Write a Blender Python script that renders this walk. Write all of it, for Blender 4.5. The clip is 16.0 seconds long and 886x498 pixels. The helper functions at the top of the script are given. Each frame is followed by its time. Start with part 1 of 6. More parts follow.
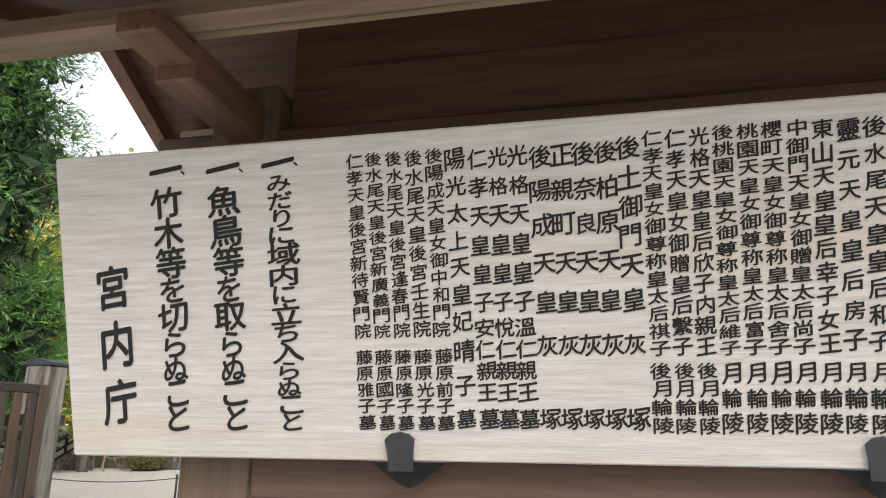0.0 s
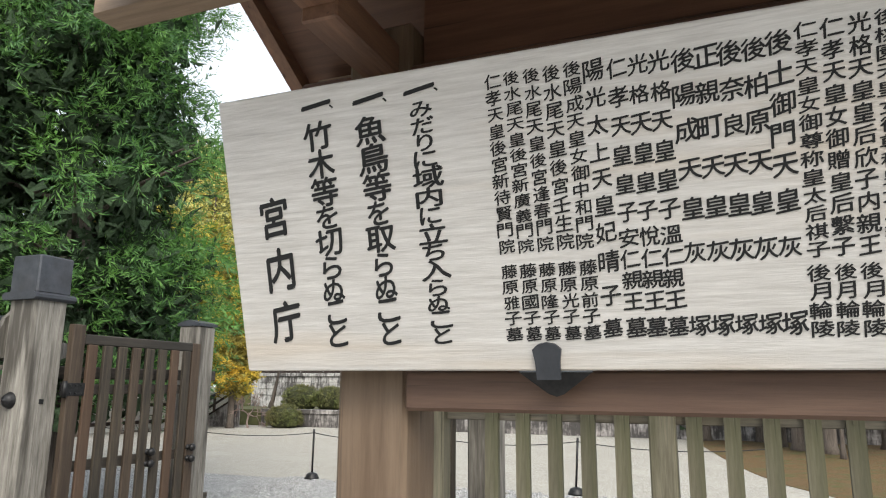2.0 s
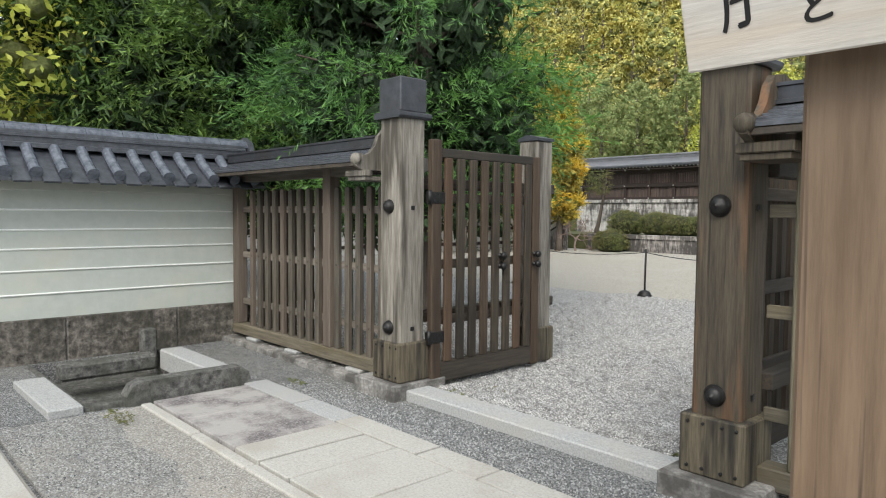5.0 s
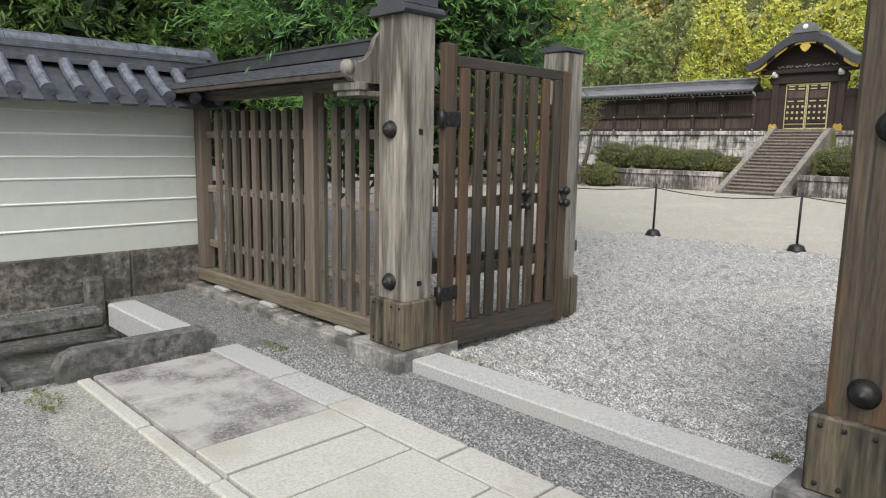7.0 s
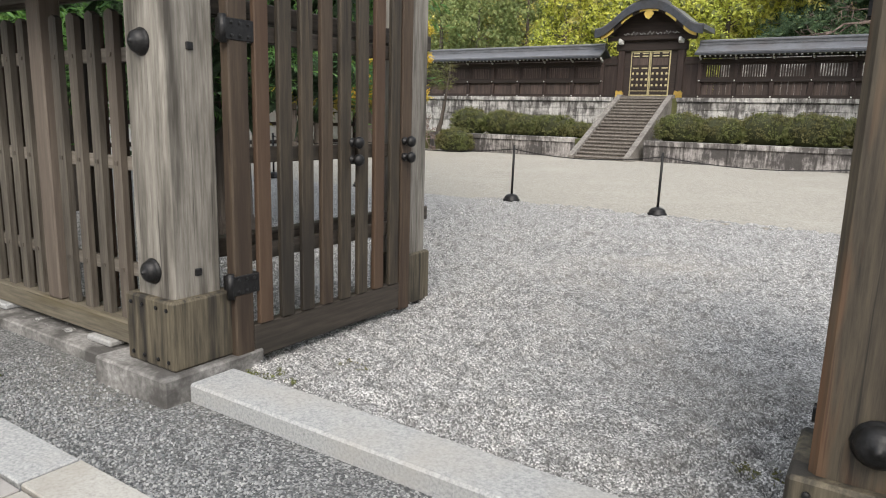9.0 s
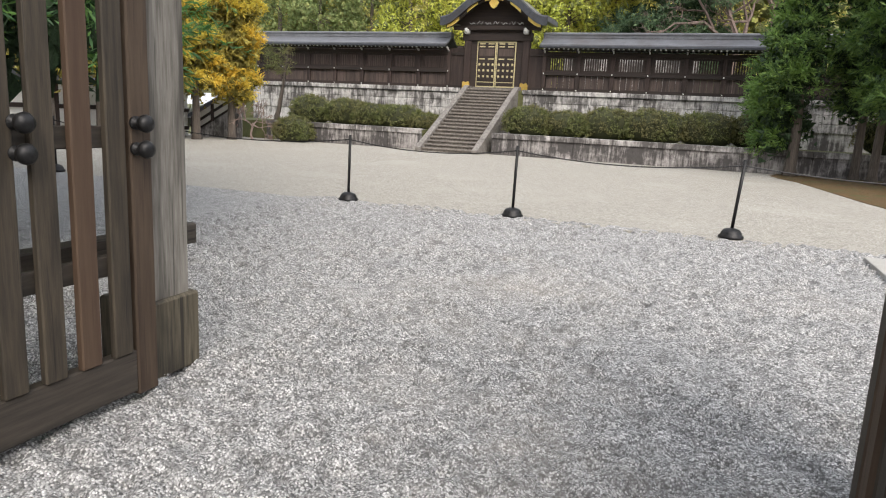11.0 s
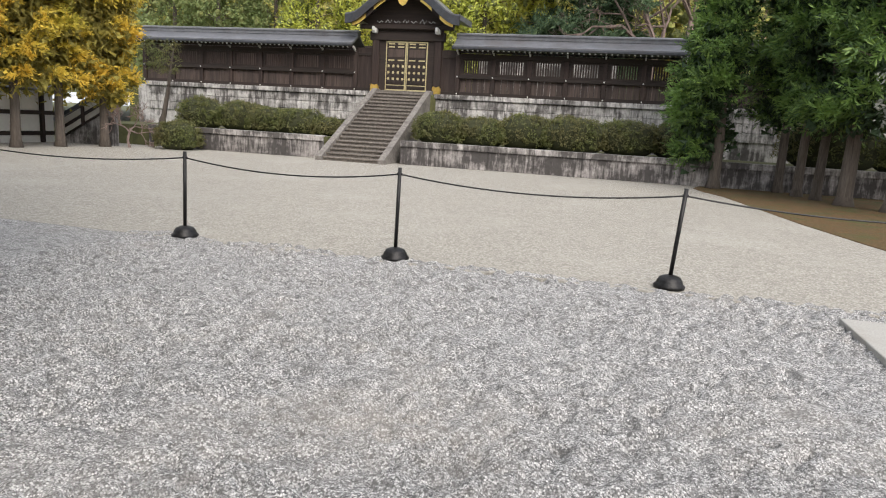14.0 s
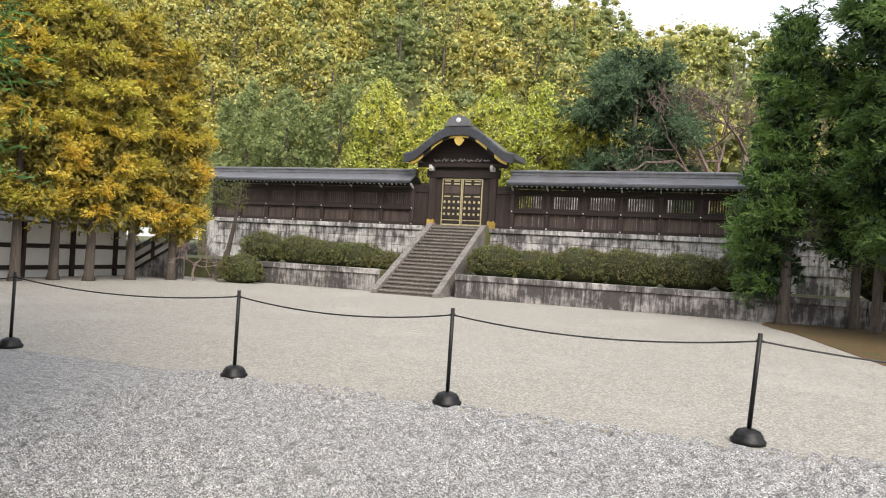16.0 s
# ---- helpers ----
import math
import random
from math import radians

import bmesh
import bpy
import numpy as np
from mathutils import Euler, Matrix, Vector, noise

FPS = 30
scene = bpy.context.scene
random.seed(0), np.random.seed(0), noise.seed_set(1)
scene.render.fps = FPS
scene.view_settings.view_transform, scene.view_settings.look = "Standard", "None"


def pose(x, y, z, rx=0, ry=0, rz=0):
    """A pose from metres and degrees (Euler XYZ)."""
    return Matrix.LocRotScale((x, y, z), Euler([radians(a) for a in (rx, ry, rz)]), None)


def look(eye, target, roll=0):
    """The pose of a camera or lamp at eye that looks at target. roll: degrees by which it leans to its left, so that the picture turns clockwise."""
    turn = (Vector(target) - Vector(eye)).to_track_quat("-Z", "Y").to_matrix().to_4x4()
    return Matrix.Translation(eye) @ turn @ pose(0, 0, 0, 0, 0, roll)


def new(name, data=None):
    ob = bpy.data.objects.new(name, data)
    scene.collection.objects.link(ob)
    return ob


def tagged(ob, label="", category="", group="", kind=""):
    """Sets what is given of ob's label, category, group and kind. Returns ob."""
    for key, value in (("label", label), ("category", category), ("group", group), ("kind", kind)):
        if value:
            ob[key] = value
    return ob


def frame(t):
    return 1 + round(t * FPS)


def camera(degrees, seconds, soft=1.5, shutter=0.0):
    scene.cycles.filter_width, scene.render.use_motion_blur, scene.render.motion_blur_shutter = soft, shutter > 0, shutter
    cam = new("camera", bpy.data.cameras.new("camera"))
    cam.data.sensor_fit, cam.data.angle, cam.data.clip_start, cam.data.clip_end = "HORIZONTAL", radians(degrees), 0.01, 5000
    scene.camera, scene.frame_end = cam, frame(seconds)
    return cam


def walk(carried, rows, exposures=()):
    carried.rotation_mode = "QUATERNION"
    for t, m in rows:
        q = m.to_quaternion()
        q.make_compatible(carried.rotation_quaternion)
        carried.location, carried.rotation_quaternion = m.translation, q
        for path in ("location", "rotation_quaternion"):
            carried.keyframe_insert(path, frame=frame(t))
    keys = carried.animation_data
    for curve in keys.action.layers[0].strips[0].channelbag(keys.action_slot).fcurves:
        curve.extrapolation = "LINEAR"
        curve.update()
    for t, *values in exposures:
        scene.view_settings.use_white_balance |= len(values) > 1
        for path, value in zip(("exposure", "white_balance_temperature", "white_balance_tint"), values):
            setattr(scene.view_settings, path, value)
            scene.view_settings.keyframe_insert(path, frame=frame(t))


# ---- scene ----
cam = camera(65.9, 16.0, 1.1)
PATH = [
    (0, (0.205, 0.177, 1.989), (-0.189, 2.074, 2.486), 0.4),
    (0.5, (0.188, 0.175, 1.994), (-0.257, 2.075, 2.435), 0.3),
    (1, (0.178, 0.182, 1.938), (-0.352, 2.051, 2.413), 0.5),
    (1.5, (0.179, 0.171, 1.927), (-0.454, 2.018, 2.363), 0.5),
    (2, (0.169, 0.151, 1.911), (-0.55, 1.976, 2.304), 0.4),
    (2.5, (0.152, 0.127, 1.89), (-0.658, 1.922, 2.239), 0.4),
    (3, (0.136, 0.11, 1.857), (-0.787, 1.859, 2.158), 0.6),
    (3.5, (0.117, 0.111, 1.817), (-0.942, 1.79, 2.057), 0.6),
    (4, (0.102, 0.13, 1.771), (-1.12, 1.708, 1.905), 0.4),
    (4.5, (0.072, 0.129, 1.716), (-1.302, 1.582, 1.722), 0.4),
    (5, (-0.077, 0.176, 1.709), (-1.551, 1.524, 1.605), 0.5),
    (5.2, (-0.167, 0.19, 1.708), (-1.657, 1.517, 1.573), 0.6),
    (7.3, (-1.38, 1.014, 1.631), (-2.766, 2.421, 1.314), 1.2),
    (7.5, (-1.448, 1.128, 1.597), (-2.807, 2.561, 1.279), 1.0),
    (8, (-1.678, 1.422, 1.584), (-2.937, 2.94, 1.252), 1.3),
    (8.5, (-1.848, 1.773, 1.506), (-3.0, 3.369, 1.151), 1.3),
    (9, (-2.047, 2.12, 1.443), (-3.129, 3.759, 1.065), 1.6),
    (9.5, (-2.251, 2.545, 1.355), (-3.262, 4.228, 0.97), 1.5),
    (10, (-2.466, 2.916, 1.336), (-3.387, 4.649, 0.95), 2.1),
    (12.5, (-2.769, 5.042, 1.454), (-3.219, 6.953, 1.07), 3.1),
    (13, (-2.828, 5.423, 1.461), (-3.268, 7.336, 1.079), 3.2),
    (13.5, (-2.819, 5.782, 1.475), (-3.273, 7.693, 1.097), 3.3),
    (14, (-2.843, 6.063, 1.506), (-3.335, 7.966, 1.14), 3.3),
    (14.5, (-2.892, 6.246, 1.523), (-3.423, 8.143, 1.177), 3.4),
    (15, (-2.909, 6.308, 1.572), (-3.485, 8.2, 1.28), 3.7),
    (15.5, (-2.89, 6.3, 1.603), (-3.533, 8.188, 1.45), 3.5),
    (16, (-2.905, 6.311, 1.597), (-3.58, 8.194, 1.599), 3.1),
]
walk(cam, [(t, look(eye, target, roll)) for t, eye, target, roll in PATH], [(0, 0.8, 6550, 12), (2, 0.78, 6350, 8), (3.5, 0.74, 6100, 5), (5, 0.66, 6350, 7), (9, 0.66, 6450, 10), (10, 0.76, 6450, 11), (12.5, 0.6, 6450, 12), (14.5, 0.57, 6450, 12), (16, 0.72, 6520, 12)])

# ---- light ----
world = bpy.data.worlds.new("World")
scene.world = world
world.use_nodes = True
wn = world.node_tree.nodes
sky = wn.new("ShaderNodeTexSky")
sky.sky_type, sky.sun_disc = "NISHITA", False
sky.sun_elevation, sky.sun_rotation = radians(44.7), radians(146.9)
sky.air_density, sky.dust_density, sky.ozone_density = 1.0, 4.0, 1.0
wn["Background"].inputs[1].default_value = 0.13
veil = wn.new("ShaderNodeMix")
veil.data_type = "RGBA"
veil.inputs[0].default_value, veil.inputs[7].default_value = 0.62, (8.2, 8.4, 8.6, 1)
world.node_tree.links.new(sky.outputs[0], veil.inputs[6])
world.node_tree.links.new(veil.outputs[2], wn["Background"].inputs[0])
sun = new("sun", bpy.data.lights.new("sun", "SUN"))
sun.data.energy, sun.data.angle, sun.data.color = 1.85, radians(36), (1.0, 0.95, 0.86)
sun.matrix_world = look((5.8, -8.9, 10.5), (0, 0, 0))


# ---- materials ----
def mat(name, build, rough=0.8, metal=0.0):
    m = bpy.data.materials.new(name)
    m.use_nodes = True
    nt = m.node_tree
    bsdf = nt.nodes["Principled BSDF"]
    bsdf.inputs["Roughness"].default_value, bsdf.inputs["Metallic"].default_value = rough, metal
    build(nt, bsdf)
    return m


def nd(nt, kind, **kw):
    n = nt.nodes.new(kind)
    for k, v in kw.items():
        n.inputs[k].default_value = v
    return n


def coords(nt, scale=(1, 1, 1), where="Object"):
    tc = nt.nodes.new("ShaderNodeTexCoord")
    mp = nt.nodes.new("ShaderNodeMapping")
    mp.inputs["Scale"].default_value = scale
    nt.links.new(tc.outputs[where], mp.inputs[0])
    return mp.outputs[0]


def ramp(nt, fac, stops):
    r = nt.nodes.new("ShaderNodeValToRGB")
    e = r.color_ramp.elements
    while len(e) < len(stops):
        e.new(0.5)
    for el, (p, c) in zip(e, stops):
        el.position, el.color = p, (*c, 1) if len(c) == 3 else c
    nt.links.new(fac, r.inputs[0])
    return r.outputs[0]


def mix(nt, fac, a, b, blend="MIX"):
    n = nt.nodes.new("ShaderNodeMix")
    n.data_type, n.blend_type = "RGBA", blend
    for sock, v in ((0, fac), (6, a), (7, b)):
        if isinstance(v, (int, float)):
            n.inputs[sock].default_value = v
        elif isinstance(v, tuple):
            n.inputs[sock].default_value = (*v, 1)
        else:
            nt.links.new(v, n.inputs[sock])
    return n.outputs[2]


def noise_tex(nt, vec, scale, detail=5, rough=0.6):
    n = nd(nt, "ShaderNodeTexNoise", Scale=scale, Detail=detail, Roughness=rough)
    nt.links.new(vec, n.inputs["Vector"])
    return n.outputs[0]


def bump(nt, bsdf, height, strength=0.3, dist=0.01):
    b = nd(nt, "ShaderNodeBump", Strength=strength, Distance=dist)
    nt.links.new(height, b.inputs["Height"])
    nt.links.new(b.outputs[0], bsdf.inputs["Normal"])


def wood(name, dark, light, axis=2, stain=(0.03, 0.025, 0.02), stain_amount=0.5, tint=None, rough=0.75, grain=1.0, crack=0.75, edge=0.5):
    """Weathered timber with its grain along axis, streaks of stain, and some pieces tinted."""
    def build(nt, b):
        sc = [14.0 * grain] * 3
        sc[axis] = 0.9 * grain
        big = [5.0] * 3
        big[axis] = 0.5
        fine = noise_tex(nt, coords(nt, tuple(sc)), 3.0, 8, 0.7)
        wide = noise_tex(nt, coords(nt, tuple(big)), 1.3, 4)
        col = ramp(nt, fine, [(0.3, dark), (0.7, light)])
        info = nt.nodes.new("ShaderNodeObjectInfo")
        split = noise_tex(nt, coords(nt, tuple(2.0 * q if k != axis else 0.7 * q for k, q in enumerate(sc))), 2.0, 3, 0.5)
        col = mix(nt, ramp(nt, split, [(0.30, (crack,) * 3), (0.36, (0, 0, 0))]), col, tuple(0.35 * q for q in dark))
        col = mix(nt, ramp(nt, wide, [(edge, (0, 0, 0)), (edge + 0.14, (stain_amount,) * 3)]), col, stain)
        if tint:
            pick = ramp(nt, info.outputs["Random"], [(0.45, (0, 0, 0)), (0.95, (0.55,) * 3)])
            col = mix(nt, pick, col, tint)
        hue = nd(nt, "ShaderNodeHueSaturation")
        nt.links.new(col, hue.inputs["Color"])
        rv = nd(nt, "ShaderNodeMapRange", **{"To Min": 0.8, "To Max": 1.15})
        nt.links.new(info.outputs["Random"], rv.inputs[0])
        nt.links.new(rv.outputs[0], hue.inputs["Value"])
        nt.links.new(hue.outputs[0], b.inputs["Base Color"])
        bump(nt, b, fine, 0.35, 0.004)
    return mat(name, build, rough)


def speckle(name, stops, scale, rough=0.85, big=(0.4, (0.0, 0.0, 0.0), 0.0), bump_s=0.4, bump_d=0.006, patch=1.2, vor=None, metal=0.0):
    """Grains of several tones at one scale, patches of another tone at a second."""
    def build(nt, b):
        v = coords(nt)
        n1 = noise_tex(nt, v, scale, 6, 0.7)
        col = ramp(nt, n1, stops)
        h = n1
        if vor:
            vo = nd(nt, "ShaderNodeTexVoronoi", Scale=vor)
            nt.links.new(v, vo.inputs["Vector"])
            bw = nt.nodes.new("ShaderNodeSeparateColor")
            nt.links.new(vo.outputs["Color"], bw.inputs[0])
            cell = ramp(nt, bw.outputs[0], stops)
            col = mix(nt, 0.7, col, cell)
            h = vo.outputs["Distance"]
        n2 = noise_tex(nt, v, patch, 4)
        col = mix(nt, ramp(nt, n2, [(big[0], (0, 0, 0)), (big[0] + 0.2, (big[2],) * 3)]), col, big[1])
        nt.links.new(col, b.inputs["Base Color"])
        bump(nt, b, h, bump_s, bump_d)
    return mat(name, build, rough, metal)


def leaves(name, stops, rough=0.6, patch=None):
    """Foliage: every leaf takes its own tone, with broad drifts of another across the crown."""
    def build(nt, b):
        geo = nt.nodes.new("ShaderNodeNewGeometry")
        col = ramp(nt, geo.outputs["Random Per Island"], stops)
        if patch:
            col = mix(nt, ramp(nt, noise_tex(nt, coords(nt), patch[0], 3), [(0.42, (0, 0, 0)), (0.62, (patch[2],) * 3)]), col, patch[1])
        nt.links.new(col, b.inputs["Base Color"])
        b.inputs["Subsurface Weight"].default_value = 0.0
        tr = nt.nodes.new("ShaderNodeBsdfTranslucent")
        nt.links.new(col, tr.inputs[0])
        mx = nd(nt, "ShaderNodeMixShader", Fac=0.3)
        out = nt.nodes["Material Output"]
        nt.links.new(b.outputs[0], mx.inputs[1])
        nt.links.new(tr.outputs[0], mx.inputs[2])
        nt.links.new(mx.outputs[0], out.inputs[0])
    return mat(name, build, rough)


M_POST = wood("grey_cypress", (0.092, 0.082, 0.068), (0.285, 0.265, 0.232), 2, (0.042, 0.036, 0.029), 0.9, edge=0.47, crack=0.75)
M_PICKET = wood("weathered_picket", (0.052, 0.043, 0.034), (0.155, 0.135, 0.110), 2, (0.032, 0.026, 0.020), 0.7, (0.105, 0.078, 0.062), edge=0.53)
M_POSTR = wood("dark_stained_cypress", (0.018, 0.014, 0.010), (0.090, 0.072, 0.048), 2, (0.17, 0.075, 0.030), 0.6, edge=0.55)
M_SLEEVE = wood("blackened_boards", (0.030, 0.025, 0.017), (0.165, 0.138, 0.092), 2, (0.012, 0.010, 0.008), 0.95, edge=0.48)
M_RAIL = wood("weathered_rail", (0.080, 0.068, 0.056), (0.215, 0.190, 0.160), 0, (0.050, 0.040, 0.030), 0.5)
M_SILL = wood("mossy_sill", (0.064, 0.056, 0.040), (0.176, 0.152, 0.112), 0, (0.080, 0.060, 0.024), 0.6)
M_DOORW = wood("door_timber_and_picket_shade", (0.016, 0.0125, 0.0085), (0.076, 0.058, 0.038), 2, (0.009, 0.007, 0.005), 0.75, (0.072, 0.036, 0.019), edge=0.52)
M_DOORY = wood("door_rail_timber", (0.026, 0.021, 0.015), (0.065, 0.052, 0.041), 1, (0.011, 0.010, 0.007), 0.6)
M_FENCER = wood("greenish_picket", (0.058, 0.052, 0.032), (0.165, 0.146, 0.100), 2, (0.058, 0.060, 0.022), 0.6)
M_SIGN = wood("sign_board_cypress", (0.400, 0.377, 0.352), (0.585, 0.562, 0.535), 0, (0.50, 0.415, 0.325), 0.5, rough=0.6, crack=0.18, grain=3.4, edge=0.53)
M_SIGNPOST = wood("brown_cypress", (0.099, 0.064, 0.039), (0.196, 0.136, 0.089), 2, (0.090, 0.054, 0.029), 0.5, rough=0.6)
M_SIGNBEAM = wood("brown_beam", (0.085, 0.045, 0.03), (0.17, 0.10, 0.065), 0, (0.06, 0.035, 0.022), 0.5, rough=0.6)
M_SIGNPOSTX = wood("brown_purlin", (0.204, 0.139, 0.088), (0.442, 0.323, 0.221), 0, (0.187, 0.119, 0.068), 0.5, rough=0.6)
M_ROOFWOOD = wood("dark_red_timber", (0.092, 0.043, 0.027), (0.183, 0.092, 0.055), 0, (0.066, 0.033, 0.023), 0.5, rough=0.55)
M_ARM = wood("dark_red_arm", (0.122, 0.061, 0.038), (0.260, 0.138, 0.084), 1, (0.076, 0.038, 0.026), 0.4, rough=0.55)
M_SHRINE = wood("shrine_timber", (0.016, 0.009, 0.007), (0.040, 0.023, 0.018), 2, (0.065, 0.043, 0.036), 0.55, grain=0.4)
M_SHRINEB = wood("worn_shrine_board", (0.034, 0.023, 0.019), (0.102, 0.072, 0.061), 2, (0.025, 0.017, 0.014), 0.6, grain=0.4)
M_SHRINEX = wood("shrine_beam", (0.014, 0.009, 0.007), (0.034, 0.021, 0.016), 0, (0.016, 0.010, 0.008), 0.5, grain=0.4)
M_COPPER = speckle("blackened_copper", [(0.3, (0.040, 0.044, 0.052)), (0.7, (0.080, 0.084, 0.096))], 9, 0.42, (0.5, (0.048, 0.040, 0.036), 0.6), 0.1, 0.003, metal=0.5)
M_SROOF = speckle("shrine_roof_sheet", [(0.3, (0.090, 0.094, 0.105)), (0.7, (0.165, 0.170, 0.186))], 3, 0.34, (0.5, (0.085, 0.075, 0.072), 0.6), 0.15, 0.01, patch=0.5)
M_IRON = speckle("black_iron", [(0.3, (0.012, 0.012, 0.013)), (0.7, (0.035, 0.034, 0.034))], 40, 0.45, metal=0.6)
M_GOLD = speckle("gilded_brass", [(0.3, (0.75, 0.48, 0.10)), (0.7, (0.92, 0.66, 0.20))], 12, 0.32, metal=0.85)
M_BRASSPALE = speckle("pale_gilt", [(0.3, (0.518, 0.435, 0.235)), (0.7, (0.670, 0.586, 0.351))], 12, 0.4, metal=0.5)
M_WHITEMETAL = speckle("white_fitting", [(0.3, (0.55, 0.55, 0.54)), (0.7, (0.75, 0.75, 0.74))], 30, 0.5)
M_PLASTER = speckle("cream_plaster", [(0.3, (0.43, 0.462, 0.43)), (0.7, (0.49, 0.518, 0.485))], 7, 0.9, (0.5, (0.52, 0.51, 0.43), 0.5), 0.1, 0.004)
M_PLINE = speckle("white_line_plaster", [(0.3, (0.76, 0.78, 0.76)), (0.7, (0.82, 0.83, 0.81))], 9, 0.85)
M_TILE = speckle("grey_roof_tile", [(0.3, (0.045, 0.052, 0.068)), (0.7, (0.135, 0.150, 0.185))], 14, 0.27, (0.52, (0.19, 0.21, 0.25), 0.6), 0.2, 0.004, patch=4)
M_TILEDARK = speckle("dark_roof_tile", [(0.3, (0.03, 0.033, 0.04)), (0.7, (0.085, 0.092, 0.11))], 14, 0.33, (0.55, (0.14, 0.15, 0.165), 0.5), 0.2, 0.004)
M_ROUGHSTONE = speckle("stained_granite", [(0.30, (0.020, 0.018, 0.016)), (0.48, (0.13, 0.118, 0.105)), (0.72, (0.34, 0.31, 0.275))], 13, 0.95, (0.42, (0.045, 0.044, 0.034), 0.75), 1.0, 0.05, patch=3.2)
M_DARKSTONE = speckle("dark_wet_stone", [(0.33, (0.030, 0.030, 0.029)), (0.5, (0.10, 0.098, 0.094)), (0.68, (0.24, 0.235, 0.225))], 16, 0.85, (0.46, (0.045, 0.050, 0.034), 0.75), 0.9, 0.03, patch=4)
M_GRANITE = speckle("pale_granite", [(0.25, (0.16, 0.165, 0.172)), (0.5, (0.33, 0.335, 0.335)), (0.75, (0.48, 0.48, 0.472))], 70, 0.8, (0.5, (0.36, 0.34, 0.31), 0.6), 0.15, 0.003, patch=1.5)
M_SLAB = speckle("paving_granite", [(0.25, (0.247, 0.239, 0.218)), (0.5, (0.378, 0.367, 0.342)), (0.75, (0.460, 0.453, 0.420))], 60, 0.85, (0.5, (0.296, 0.273, 0.237), 0.6), 0.2, 0.003, patch=1.8)
M_SLABDARK = speckle("worn_purple_slab", [(0.28, (0.045, 0.040, 0.042)), (0.5, (0.14, 0.125, 0.128)), (0.72, (0.36, 0.34, 0.34))], 45, 0.85, (0.38, (0.36, 0.345, 0.33), 0.85), 0.5, 0.008, patch=2.6)


def streaked(name, lo, hi, stain, edge):
    """Pale stone with black water streaks running down it and mottled lichen."""
    def build(nt, b):
        col = ramp(nt, noise_tex(nt, coords(nt), 7, 6, 0.7), [(0.3, lo), (0.7, hi)])
        run = noise_tex(nt, coords(nt, (5.0, 5.0, 0.7)), 1.5, 8, 0.72)
        blot = noise_tex(nt, coords(nt, (1.0, 1.0, 1.6)), 0.7, 6, 0.65)
        add = nt.nodes.new("ShaderNodeMath")
        add.operation = "ADD"
        half = nt.nodes.new("ShaderNodeMath")
        half.operation = "MULTIPLY"
        half.inputs[1].default_value = 0.5
        nt.links.new(add.outputs[0], half.inputs[0])
        nt.links.new(run, add.inputs[0])
        nt.links.new(blot, add.inputs[1])
        col = mix(nt, ramp(nt, half.outputs[0], [(edge / 2, (0, 0, 0)), (edge / 2 + 0.11, (0.9,) * 3)]), col, stain)
        nt.links.new(col, b.inputs["Base Color"])
        bump(nt, b, noise_tex(nt, coords(nt), 14, 6), 0.4, 0.012)
    return mat(name, build, 0.9)


M_TERRACE = streaked("streaked_terrace_stone", (0.32, 0.305, 0.29), (0.68, 0.66, 0.64), (0.040, 0.035, 0.033), 0.88)
M_LOWSTONE = streaked("blackened_wall_stone", (0.22, 0.20, 0.195), (0.50, 0.47, 0.45), (0.035, 0.031, 0.030), 0.82)
M_COPING = streaked("grey_coping_stone", (0.28, 0.26, 0.25), (0.58, 0.55, 0.53), (0.045, 0.040, 0.038), 0.84)
M_RAMP = speckle("ramp_stone", [(0.3, (0.105, 0.095, 0.086)), (0.7, (0.29, 0.268, 0.245))], 9, 0.9, (0.5, (0.072, 0.065, 0.058), 0.6), 0.3, 0.01, patch=1.5)
M_STAIR = speckle("stair_stone", [(0.3, (0.080, 0.070, 0.061)), (0.7, (0.235, 0.208, 0.182))], 12, 0.9, (0.5, (0.081, 0.072, 0.063), 0.6), 0.3, 0.01)


